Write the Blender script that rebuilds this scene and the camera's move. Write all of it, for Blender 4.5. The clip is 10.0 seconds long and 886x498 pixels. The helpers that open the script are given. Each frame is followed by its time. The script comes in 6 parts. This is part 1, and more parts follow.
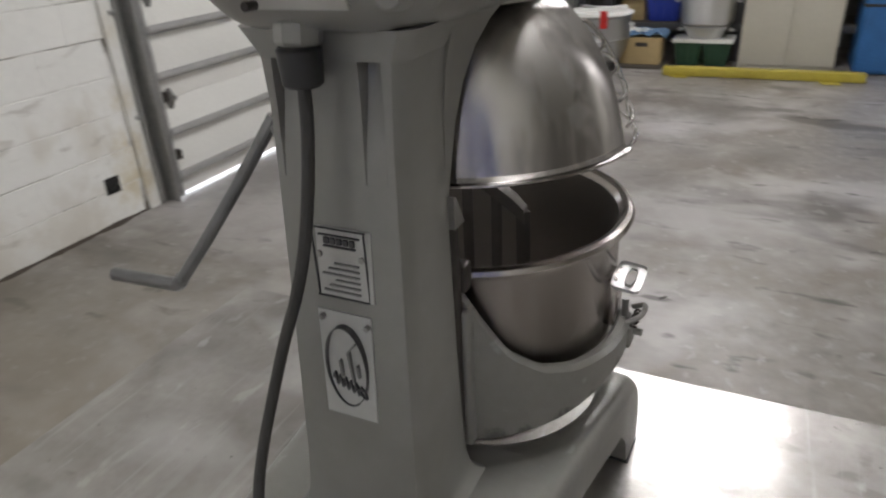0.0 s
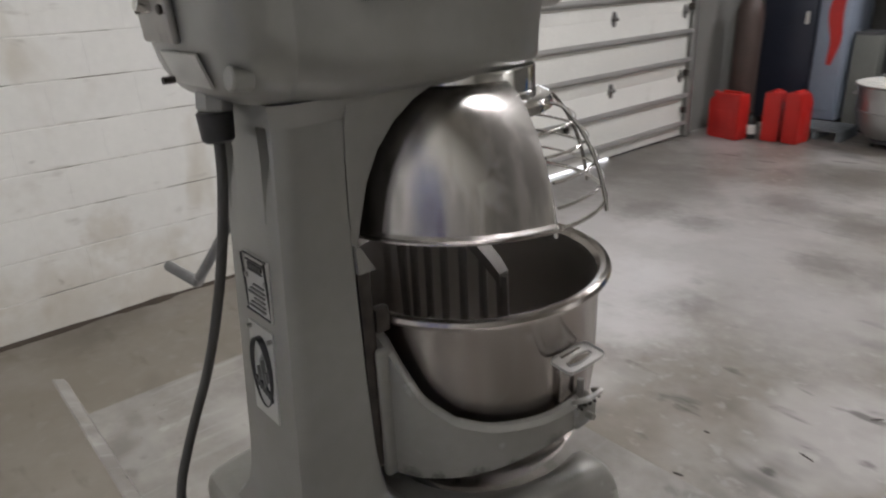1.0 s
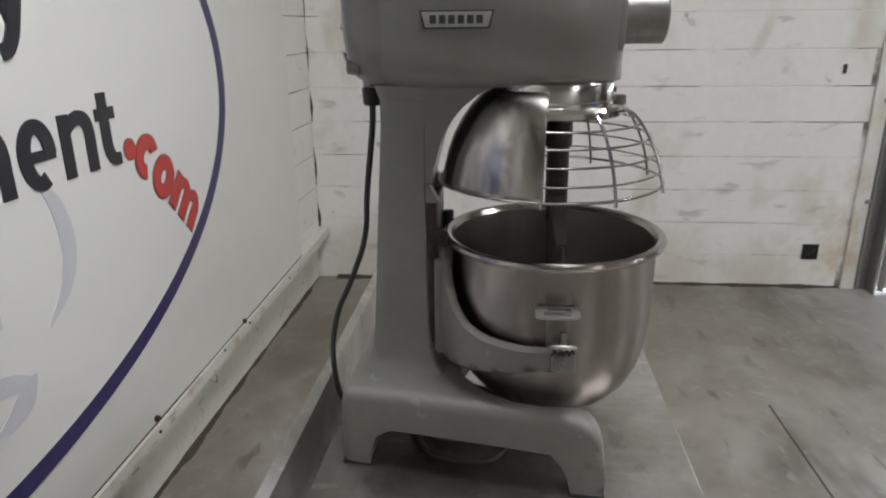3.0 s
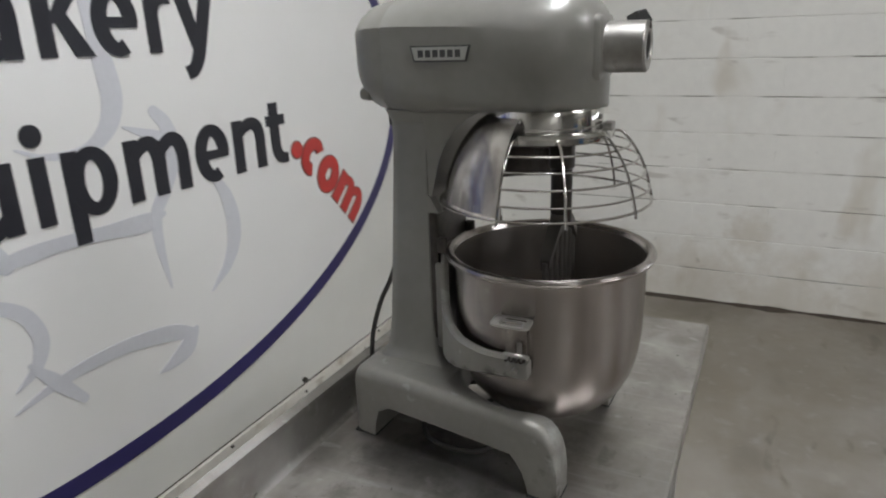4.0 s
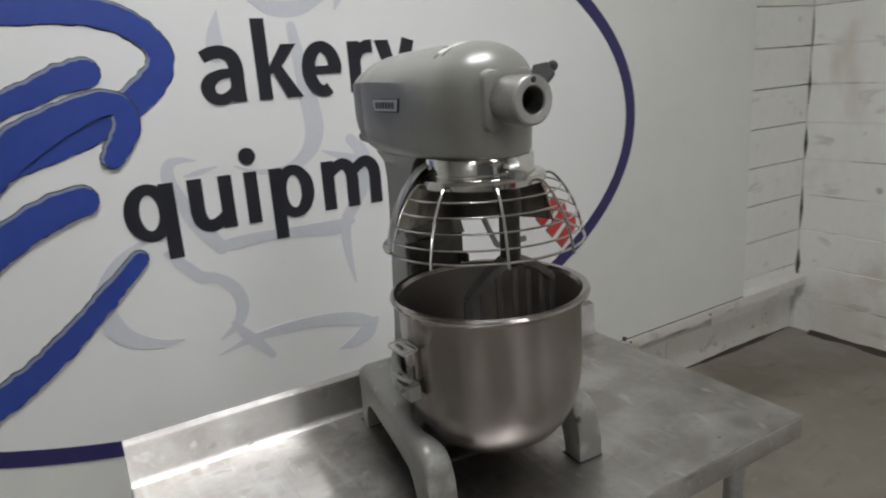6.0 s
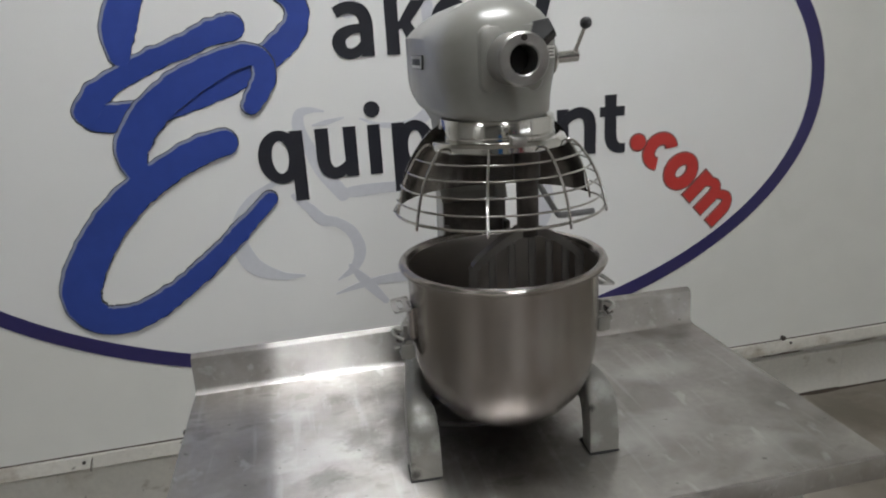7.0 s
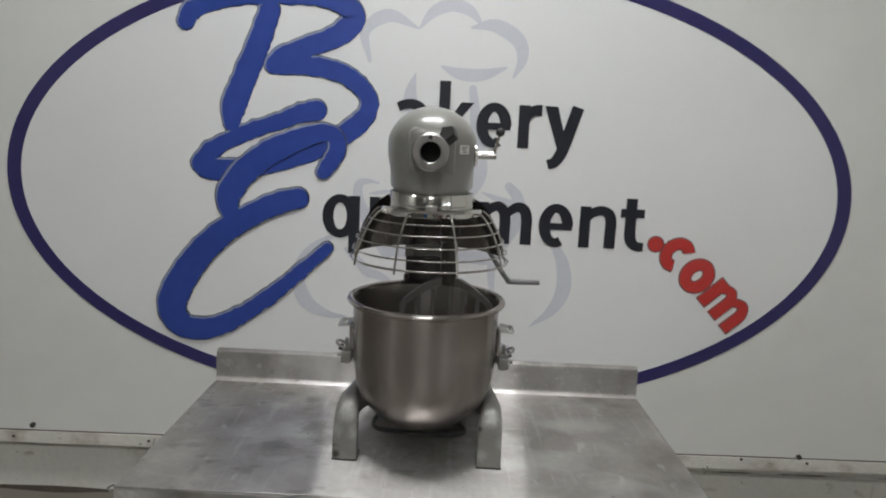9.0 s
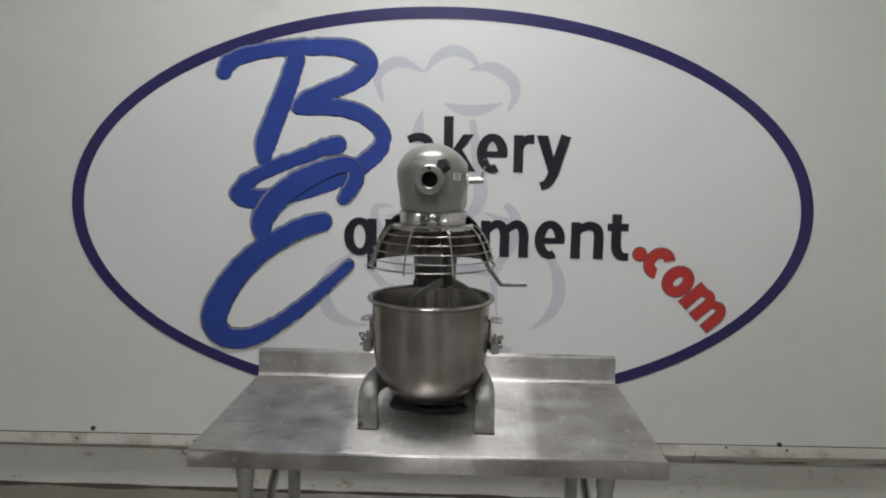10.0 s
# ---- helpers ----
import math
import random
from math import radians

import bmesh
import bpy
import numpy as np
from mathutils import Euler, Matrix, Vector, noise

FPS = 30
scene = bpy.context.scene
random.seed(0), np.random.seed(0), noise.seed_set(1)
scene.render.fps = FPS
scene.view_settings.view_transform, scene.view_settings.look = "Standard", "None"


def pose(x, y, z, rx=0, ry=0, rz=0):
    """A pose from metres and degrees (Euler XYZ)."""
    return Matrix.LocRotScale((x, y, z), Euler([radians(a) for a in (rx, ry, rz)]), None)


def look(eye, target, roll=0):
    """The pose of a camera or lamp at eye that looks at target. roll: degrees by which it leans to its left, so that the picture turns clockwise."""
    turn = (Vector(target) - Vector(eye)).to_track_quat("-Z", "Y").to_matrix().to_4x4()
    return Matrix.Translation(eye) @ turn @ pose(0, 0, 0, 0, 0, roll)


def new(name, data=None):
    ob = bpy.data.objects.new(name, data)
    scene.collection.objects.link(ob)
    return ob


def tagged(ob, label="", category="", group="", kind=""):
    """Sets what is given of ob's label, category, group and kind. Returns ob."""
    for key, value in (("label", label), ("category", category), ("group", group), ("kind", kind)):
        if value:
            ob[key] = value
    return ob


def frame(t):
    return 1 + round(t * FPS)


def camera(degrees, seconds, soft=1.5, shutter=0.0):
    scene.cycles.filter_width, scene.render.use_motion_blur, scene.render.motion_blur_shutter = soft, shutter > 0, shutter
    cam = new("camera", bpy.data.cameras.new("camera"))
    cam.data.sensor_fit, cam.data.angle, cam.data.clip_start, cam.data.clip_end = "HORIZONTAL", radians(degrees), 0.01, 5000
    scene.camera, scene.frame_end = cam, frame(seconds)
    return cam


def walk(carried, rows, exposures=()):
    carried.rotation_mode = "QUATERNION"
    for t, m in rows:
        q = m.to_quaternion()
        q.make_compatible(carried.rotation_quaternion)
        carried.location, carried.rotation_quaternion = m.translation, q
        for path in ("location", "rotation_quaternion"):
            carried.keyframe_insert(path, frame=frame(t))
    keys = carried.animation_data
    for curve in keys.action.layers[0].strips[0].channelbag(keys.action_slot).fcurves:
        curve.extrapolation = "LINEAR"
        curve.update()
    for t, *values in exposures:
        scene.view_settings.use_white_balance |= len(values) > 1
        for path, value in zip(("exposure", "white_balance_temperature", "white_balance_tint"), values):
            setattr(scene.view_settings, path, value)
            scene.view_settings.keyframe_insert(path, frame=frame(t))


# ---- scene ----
cam = camera(66.7, 10.0, soft=2.0, shutter=0.3)
PATH = [
    (0, (-0.279, -0.55, 1.566), (0.515, -2.15, 0.666), -3.1),
    (0.2, (-0.383, -0.518, 1.584), (0.585, -2.043, 0.724), -3.0),
    (0.5, (-0.472, -0.559, 1.58), (0.636, -2.024, 0.79), -2.5),
    (0.8, (-0.548, -0.635, 1.559), (0.761, -1.953, 0.819), -3.1),
    (1, (-0.574, -0.696, 1.587), (0.85, -1.888, 0.844), -2.7),
    (1.2, (-0.610, -0.732, 1.596), (0.931, -1.783, 0.875), -3.4),
    (1.5, (-0.693, -0.785, 1.594), (0.989, -1.609, 0.891), -2.9),
    (1.7, (-0.816, -0.828, 1.576), (0.963, -1.453, 0.910), -3.4),
    (2, (-0.994, -0.909, 1.598), (0.873, -1.221, 0.951), -3.3),
    (2.5, (-1.079, -1.012, 1.595), (0.822, -1.015, 0.972), -3.1),
    (2.7, (-1.068, -1.064, 1.579), (0.832, -0.994, 0.959), -2.0),
    (3.8, (-1.034, -1.42, 1.602), (0.745, -0.764, 0.963), -1.1),
    (4, (-1.058, -1.538, 1.617), (0.651, -0.697, 1.005), -2.0),
    (4.5, (-1.061, -1.747, 1.632), (0.516, -0.658, 1.06), -4.0),
    (5, (-0.937, -1.871, 1.613), (0.527, -0.61, 1.094), -3.1),
    (5.2, (-0.88, -1.906, 1.622), (0.519, -0.572, 1.111), -2.8),
    (6.3, (-0.547, -2.26, 1.638), (0.23, -0.493, 1.114), -4.3),
    (6.5, (-0.488, -2.295, 1.634), (0.158, -0.481, 1.095), -4.1),
    (7, (-0.308, -2.276, 1.614), (0.065, -0.399, 1.033), -3.3),
    (7.5, (-0.154, -2.256, 1.62), (0.022, -0.357, 1.019), -1.6),
    (8, (0.02, -2.348, 1.617), (-0.127, -0.428, 1.075), -0.4),
    (8.5, (0.069, -2.463, 1.613), (-0.114, -0.516, 1.197), 1.4),
    (9, (0.035, -2.694, 1.618), (0.036, -0.721, 1.291), 2.6),
    (9.5, (0.036, -2.887, 1.646), (0.055, -0.909, 1.351), 2.6),
    (10, (0.088, -3.057, 1.633), (0.031, -1.075, 1.376), 0.9),
]
walk(cam, [(t, look(eye, target, roll)) for t, eye, target, roll in PATH],
     [(0, 0.42, 6600, 14), (0.5, 0.36, 6600, 15), (1.0, 0.47, 6600, 15), (2.5, 0.40, 6500, 14), (4.0, 0.28, 6500, 12), (5.0, 0.20, 6500, 12), (6.5, 0.10, 6500, 11), (7.5, 0.09, 6500, 11), (8.0, 0.15, 6500, 11), (9.0, 0.09, 6500, 11), (10.0, 0.04, 6500, 11)])

# ---- light ----
world = bpy.data.worlds.new("world")
scene.world = world
world.use_nodes = True
wn = world.node_tree
sky = wn.nodes.new("ShaderNodeTexSky")
sky.sky_type = "NISHITA"
sky.sun_disc = False
sky.sun_elevation = radians(35)
sky.sun_rotation = radians(60)
wn.links.new(sky.outputs["Color"], wn.nodes["Background"].inputs["Color"])
wn.nodes["Background"].inputs["Strength"].default_value = 0.1

CEIL = 3.9
# the last one, far west, is an unseen fill lamp placed for brightness
LAMPS = [(-0.03, -1.45), (-0.12, -4.9), (-0.12, -8.3), (-5.8, -6.2)]
LAMP_WATTS = 56.0
for lx, ly in LAMPS:
    la = bpy.data.lights.new("tube_fill_light", "AREA")
    la.shape, la.size, la.size_y = "RECTANGLE", 1.28, 0.5
    la.energy, la.color = LAMP_WATTS, (0.955, 0.98, 1.0)
    lo = new("tube_fill_light", la)
    lo.location = (lx, ly, CEIL - 0.125)

# ---- materials ----
TZ = 0.90


def mat(name, col, rough=0.5, metal=0.0, var=0.12, scale=6.0, fine=60.0, bump=0.0, bump_scale=80.0,
        rough_var=0.1, aniso=0.0, tangent="", stretch=(1, 1, 1), coat=0.0, spec=0.5, dirt=None, dirt_scale=2.0, dirt_lo=0.55, dirt_hi=0.75, dirt_detail=8.0,
        rnd=0.0, emit=None, turn=0.0, stains=(), octaves=3.0, in_world=False):
    """A surface with colour and gloss that vary at two scales, stains and fine relief."""
    m = bpy.data.materials.new(name)
    m.use_nodes = True
    nt = m.node_tree
    N, L = nt.nodes, nt.links
    b = N["Principled BSDF"]
    tc = N.new("ShaderNodeTexCoord")
    mp = N.new("ShaderNodeMapping")
    mp.inputs["Scale"].default_value = stretch
    where = N.new("ShaderNodeNewGeometry").outputs["Position"] if in_world else tc.outputs["Object"]
    L.new(where, mp.inputs["Vector"])
    n1 = N.new("ShaderNodeTexNoise")
    n1.inputs["Scale"].default_value, n1.inputs["Detail"].default_value = scale, octaves
    n2 = N.new("ShaderNodeTexNoise")
    n2.inputs["Scale"].default_value, n2.inputs["Detail"].default_value = fine, octaves
    for n in (n1, n2):
        L.new(mp.outputs["Vector"], n.inputs["Vector"])
    add = N.new("ShaderNodeMath")
    add.operation = "ADD"
    L.new(n1.outputs["Fac"], add.inputs[0])
    L.new(n2.outputs["Fac"], add.inputs[1])
    fac = add.outputs[0]
    if rnd:
        oi = N.new("ShaderNodeObjectInfo")
        ma = N.new("ShaderNodeMath")
        ma.operation, ma.inputs[1].default_value = "MULTIPLY_ADD", rnd
        L.new(oi.outputs["Random"], ma.inputs[0])
        L.new(fac, ma.inputs[2])
        fac = ma.outputs[0]
    mr = N.new("ShaderNodeMapRange")
    mr.inputs["From Min"].default_value, mr.inputs["From Max"].default_value = 0.65, 1.35 + rnd
    mr.inputs["To Min"].default_value, mr.inputs["To Max"].default_value = 1 - var, 1 + var
    mr.clamp = False
    L.new(fac, mr.inputs["Value"])
    mul = N.new("ShaderNodeVectorMath")
    mul.operation = "SCALE"
    mul.inputs[0].default_value = col
    L.new(mr.outputs[0], mul.inputs["Scale"])
    out = mul.outputs[0]
    if dirt:
        n3 = N.new("ShaderNodeTexNoise")
        n3.inputs["Scale"].default_value, n3.inputs["Detail"].default_value, n3.inputs["Roughness"].default_value = dirt_scale, dirt_detail, 0.6
        L.new(mp.outputs["Vector"], n3.inputs["Vector"])
        r3 = N.new("ShaderNodeMapRange")
        r3.interpolation_type = "SMOOTHSTEP"
        r3.inputs["From Min"].default_value, r3.inputs["From Max"].default_value = dirt_lo, dirt_hi
        L.new(n3.outputs["Fac"], r3.inputs["Value"])
        mx = N.new("ShaderNodeMix")
        mx.data_type = "RGBA"
        L.new(r3.outputs[0], mx.inputs["Factor"])
        L.new(out, mx.inputs["A"])
        mx.inputs["B"].default_value = (*dirt, 1)
        out = mx.outputs["Result"]
    for s_col, s_scale, s_lo, s_hi, s_most, s_stretch in stains:
        sm = N.new("ShaderNodeMapping")
        sm.inputs["Scale"].default_value = s_stretch
        sm.inputs["Location"].default_value = (s_scale * 1.7, s_lo * 9.0, s_hi * 5.0)
        L.new(where, sm.inputs["Vector"])
        ns = N.new("ShaderNodeTexNoise")
        ns.inputs["Scale"].default_value, ns.inputs["Detail"].default_value, ns.inputs["Distortion"].default_value = s_scale, 3.0, 0.3
        L.new(sm.outputs["Vector"], ns.inputs["Vector"])
        rs = N.new("ShaderNodeMapRange")
        rs.interpolation_type = "SMOOTHSTEP"
        rs.inputs["From Min"].default_value, rs.inputs["From Max"].default_value = s_lo, s_hi
        rs.inputs["To Max"].default_value = s_most
        L.new(ns.outputs["Fac"], rs.inputs["Value"])
        ms = N.new("ShaderNodeMix")
        ms.data_type = "RGBA"
        L.new(rs.outputs[0], ms.inputs["Factor"])
        L.new(out, ms.inputs["A"])
        ms.inputs["B"].default_value = (*s_col, 1)
        out = ms.outputs["Result"]
    L.new(out, b.inputs["Base Color"])
    rr = N.new("ShaderNodeMapRange")
    low, high = max(0.02, rough - rough_var), min(1, rough + rough_var)
    if low < 0.285 < high:
        low, high = (0.285, max(high, 0.32)) if rough >= 0.28 else (min(low, 0.24), 0.265)
    rr.inputs["From Min"].default_value, rr.inputs["From Max"].default_value = 0.25, 0.75
    rr.inputs["To Min"].default_value, rr.inputs["To Max"].default_value = low, high
    L.new(n1.outputs["Fac"], rr.inputs["Value"])
    L.new(rr.outputs[0], b.inputs["Roughness"])
    b.inputs["Metallic"].default_value = metal
    b.inputs["Specular IOR Level"].default_value = spec
    b.inputs["Coat Weight"].default_value = coat
    b.inputs["Coat Roughness"].default_value = 0.2
    if aniso:
        b.inputs["Anisotropic"].default_value = aniso
        b.inputs["Anisotropic Rotation"].default_value = turn
        tg = N.new("ShaderNodeTangent")
        tg.direction_type, tg.axis = "RADIAL", tangent or "Z"
        L.new(tg.outputs[0], b.inputs["Tangent"])
    if bump:
        n4 = N.new("ShaderNodeTexNoise")
        n4.inputs["Scale"].default_value, n4.inputs["Detail"].default_value = bump_scale, 4
        L.new(mp.outputs["Vector"], n4.inputs["Vector"])
        bp = N.new("ShaderNodeBump")
        bp.inputs["Strength"].default_value, bp.inputs["Distance"].default_value = bump, 0.004
        L.new(n4.outputs["Fac"], bp.inputs["Height"])
        L.new(bp.outputs[0], b.inputs["Normal"])
    if emit:
        b.inputs["Emission Color"].default_value = (*emit[0], 1)
        b.inputs["Emission Strength"].default_value = emit[1]
    return m


M_FLOOR = mat("concrete", (0.232, 0.214, 0.193), 0.33, spec=0.42, var=0.26, scale=1.4, fine=16, rough_var=0.045, octaves=5.0,
              dirt=(0.165, 0.143, 0.118), dirt_scale=1.4, dirt_lo=0.42, dirt_hi=0.68, dirt_detail=8,
              stains=[((0.42, 0.40, 0.385), 1.6, 0.48, 0.68, 0.6, (1, 1, 1)), ((0.085, 0.076, 0.067), 2.4, 0.54, 0.70, 0.75, (0.55, 1.2, 1)),
                      ((0.045, 0.041, 0.036), 7.0, 0.61, 0.72, 0.75, (0.5, 1.3, 1)), ((0.42, 0.40, 0.38), 15.0, 0.57, 0.75, 0.4, (1, 1, 1))])


def stain_shade_blob(m, col, at, radius, most):
    """Colours a wide uneven-edged patch round one spot: old stain, painted shade or glare."""
    nt = m.node_tree
    N, L = nt.nodes, nt.links
    b = N["Principled BSDF"]
    geo = N.new("ShaderNodeNewGeometry")
    away = N.new("ShaderNodeVectorMath")
    away.operation = "DISTANCE"
    away.inputs[1].default_value = at
    L.new(geo.outputs["Position"], away.inputs[0])
    n = N.new("ShaderNodeTexNoise")
    n.inputs["Scale"].default_value, n.inputs["Detail"].default_value, n.inputs["Roughness"].default_value = 2.6 / radius, 6.0, 0.66
    L.new(geo.outputs["Position"], n.inputs["Vector"])
    ma = N.new("ShaderNodeMath")
    ma.operation, ma.inputs[1].default_value = "MULTIPLY_ADD", radius * 1.7
    L.new(n.outputs["Fac"], ma.inputs[0])
    L.new(away.outputs["Value"], ma.inputs[2])
    mr = N.new("ShaderNodeMapRange")
    mr.interpolation_type = "SMOOTHSTEP"
    mr.inputs["From Min"].default_value, mr.inputs["From Max"].default_value = radius * 2.15, radius * 1.0
    mr.inputs["To Max"].default_value = most
    L.new(ma.outputs[0], mr.inputs["Value"])
    mx = N.new("ShaderNodeMix")
    mx.data_type = "RGBA"
    old = b.inputs["Base Color"].links[0].from_socket
    L.new(mr.outputs[0], mx.inputs["Factor"])
    L.new(old, mx.inputs["A"])
    mx.inputs["B"].default_value = (*col, 1)
    L.new(mx.outputs["Result"], b.inputs["Base Color"])


stain_shade_blob(M_FLOOR, (0.225, 0.195, 0.153), (2.3, -0.8, 0), 2.2, 0.66)
stain_shade_blob(M_FLOOR, (0.215, 0.187, 0.146), (-2.0, -0.5, 0), 1.8, 0.60)
# pale worn concrete, with daylight glare from the door painted into it
stain_shade_blob(M_FLOOR, (0.44, 0.42, 0.405), (1.9, -4.5, 0), 1.9, 0.7)
for sx, sy, sr in ((-0.23, -4.08, 0.50), (0.46, -3.91, 0.50), (1.04, -4.22, 0.60), (1.46, -4.01, 0.60)):
    stain_shade_blob(M_FLOOR, (0.36, 0.345, 0.33), (sx, sy, 0), sr, 0.3)
# darker floor patches, several in a row along the garage door
for sx, sy, sr in ((0.31, -4.65, 0.28), (0.03, -6.29, 0.35), (1.16, -6.47, 0.50), (0.11, -5.26, 0.15), (0.60, -5.43, 0.20), (-0.38, -5.38, 0.22), (-0.36, -5.19, 0.20), (2.82, -5.67, 0.40), (2.11, -5.18, 0.50), (2.75, -3.9, 0.5), (2.75, -4.7, 0.45), (2.65, -5.3, 0.45), (2.8, -5.9, 0.6), (2.2, -5.6, 0.4)):
    stain_shade_blob(M_FLOOR, (0.13, 0.118, 0.105), (sx, sy, 0), sr, 0.55)
# lighter patches of floor before the door
for sx, sy, sr in ((1.74, -3.76, 0.32), (1.35, -3.59, 0.36), (1.22, -3.14, 0.30), (0.99, -3.27, 0.26), (1.68, -4.51, 0.36), (2.04, -4.27, 0.36), (1.28, -3.85, 0.28), (0.40, -5.73, 0.30)):
    stain_shade_blob(M_FLOOR, (0.50, 0.48, 0.47), (sx, sy, 0), sr, 0.6)
for sx, sy, sr in ((2.02, -3.6, 0.16), (1.98, -4.70, 0.26), (1.56, -4.72, 0.2), (0.77, -5.28, 0.25), (0.70, -4.57, 0.2), (1.3, -5.51, 0.3)):
    stain_shade_blob(M_FLOOR, (0.12, 0.108, 0.096), (sx, sy, 0), sr, 0.6)
for sx, sy, sr in ((2.75, -0.35, 0.32), (2.25, -0.22, 0.25), (1.85, -0.12, 0.2), (2.9, -1.2, 0.25), (2.9, -2.2, 0.25), (1.7, -0.55, 0.16), (1.35, -0.35, 0.14)):
    stain_shade_blob(M_FLOOR, (0.105, 0.088, 0.066), (sx, sy, 0), sr, 0.5)
M_WALL = mat("white_wall_panel", (0.74, 0.74, 0.70), 0.33, var=0.03, scale=1.5, fine=8, rough_var=0.06, dirt=(0.55, 0.53, 0.47), dirt_scale=1.1, dirt_lo=0.62, dirt_hi=0.95)
M_BLOCK = mat("painted_block", (0.80, 0.795, 0.755), 0.5, var=0.04, scale=2, fine=24, bump=0.22, bump_scale=26, rnd=0.05, in_world=True,
              dirt=(0.47, 0.43, 0.36), dirt_scale=2.2, dirt_lo=0.60, dirt_hi=0.95,
              stains=[((0.48, 0.42, 0.31), 3.0, 0.56, 0.74, 0.45, (1, 1, 0.6)), ((0.42, 0.39, 0.34), 7.0, 0.62, 0.74, 0.5, (1, 0.6, 1.6)), ((0.25, 0.23, 0.20), 9.0, 0.70, 0.78, 0.6, (1, 1, 1))])
for sy, sz, sr, most in ((-3.18, 0.20, 0.16, 0.7), (-3.20, 0.42, 0.12, 0.6), (-3.22, 0.68, 0.10, 0.45), (-3.24, 1.05, 0.09, 0.3)):
    stain_shade_blob(M_BLOCK, (0.52, 0.43, 0.24), (3.0, sy, sz), sr, most)
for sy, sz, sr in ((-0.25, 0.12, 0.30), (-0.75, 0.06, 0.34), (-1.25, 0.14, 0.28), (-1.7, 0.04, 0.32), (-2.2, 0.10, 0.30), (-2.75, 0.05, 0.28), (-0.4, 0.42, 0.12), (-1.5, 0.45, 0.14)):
    stain_shade_blob(M_BLOCK, (0.50, 0.44, 0.34), (3.06, sy, sz), sr, 0.45)
M_MORTAR = mat("painted_mortar", (0.74, 0.73, 0.69), 0.7, var=0.06, scale=2.2, fine=30, bump=0.3,
               dirt=(0.20, 0.18, 0.15), dirt_scale=3.4, dirt_lo=0.46, dirt_hi=0.62)
M_PLAIN = mat("plain_wall", (0.62, 0.61, 0.57), 0.7, var=0.08, scale=1.2)
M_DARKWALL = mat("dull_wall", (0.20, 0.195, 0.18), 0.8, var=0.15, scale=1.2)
M_LEDGE = mat("ledge_board", (0.70, 0.68, 0.62), 0.55, var=0.08, scale=5, dirt=(0.32, 0.26, 0.19), dirt_scale=6, dirt_lo=0.52, dirt_hi=0.8,
              stains=[((0.22, 0.17, 0.12), 11.0, 0.62, 0.75, 0.7, (0.5, 1, 2)), ((0.10, 0.08, 0.06), 24.0, 0.68, 0.76, 0.8, (0.6, 1, 1))])
M_LOW = mat("lower_block", (0.70, 0.685, 0.63), 0.6, var=0.08, scale=4, bump=0.2, bump_scale=40, rnd=0.12, in_world=True, dirt=(0.42, 0.37, 0.30), dirt_scale=3, dirt_lo=0.55, dirt_hi=0.85,
            stains=[((0.24, 0.19, 0.13), 9.0, 0.64, 0.76, 0.7, (0.8, 1, 1.2)), ((0.12, 0.10, 0.08), 26.0, 0.70, 0.78, 0.8, (1, 1, 1))])
M_PAINT = mat("grey_enamel", (0.235, 0.23, 0.21), 0.33, metal=0.12, var=0.05, scale=7, fine=60, bump=0.03, bump_scale=160, coat=0.5,
              dirt=(0.20, 0.193, 0.172), dirt_scale=6, dirt_lo=0.5, dirt_hi=0.85, dirt_detail=3)
M_CASTIRON = mat("worn_enamel", (0.245, 0.238, 0.217), 0.4, metal=0.3, var=0.06, scale=10, fine=70, bump=0.08, bump_scale=110, coat=0.12,
                 dirt=(0.15, 0.14, 0.125), dirt_scale=14, dirt_lo=0.64, dirt_hi=0.78, dirt_detail=5,
                 stains=[((0.40, 0.40, 0.37), 22.0, 0.64, 0.72, 0.5, (1, 1, 1))])
for cx, cy, cz, sr in ((-0.183, -1.296, 0.914, 0.012), (-0.187, -1.299, 0.935, 0.006), (0.134, -1.30, 0.99, 0.008)):
    stain_shade_blob(M_CASTIRON, (0.035, 0.031, 0.027), (cx, cy, cz), sr, 0.95)
for a, cz, sr in ((28, 1.069, 0.016), (38, 1.072, 0.012), (52, 1.080, 0.014), (64, 1.089, 0.010), (80, 1.101, 0.014), (90, 1.104, 0.010), (93, 1.134, 0.008)):
    for q in (-1, 1):
        stain_shade_blob(M_CASTIRON, (0.05, 0.044, 0.038), (0.006 + q * 0.183 * math.sin(radians(a)), -1.211 + 0.183 * math.cos(radians(a)), cz), sr, 0.9)
for cx, cy, cz, sr in ((-0.160, -1.290, 1.016, 0.026), (-0.186, -1.300, 0.97, 0.020), (0.165, -1.290, 1.016, 0.024), (0.187, -1.300, 0.96, 0.018), (-0.140, -1.302, 0.965, 0.020), (0.138, -1.302, 0.93, 0.016)):
    stain_shade_blob(M_CASTIRON, (0.40, 0.40, 0.37), (cx, cy, cz), sr, 0.8)
M_STEEL = mat("brushed_stainless", (0.40, 0.367, 0.342), 0.235, metal=1, var=0.04, scale=3, fine=25, rough_var=0.02, aniso=0.75, turn=0.25,
              stains=[((0.33, 0.30, 0.28), 30.0, 0.45, 0.66, 0.4, (1, 1, 0.06)), ((0.56, 0.54, 0.52), 40.0, 0.66, 0.74, 0.4, (1, 1, 1))])
M_INSIDE = mat("scoured_stainless", (0.41, 0.38, 0.352), 0.37, metal=1, var=0.05, scale=4, fine=25, rough_var=0.04, aniso=0.5, turn=0.25)
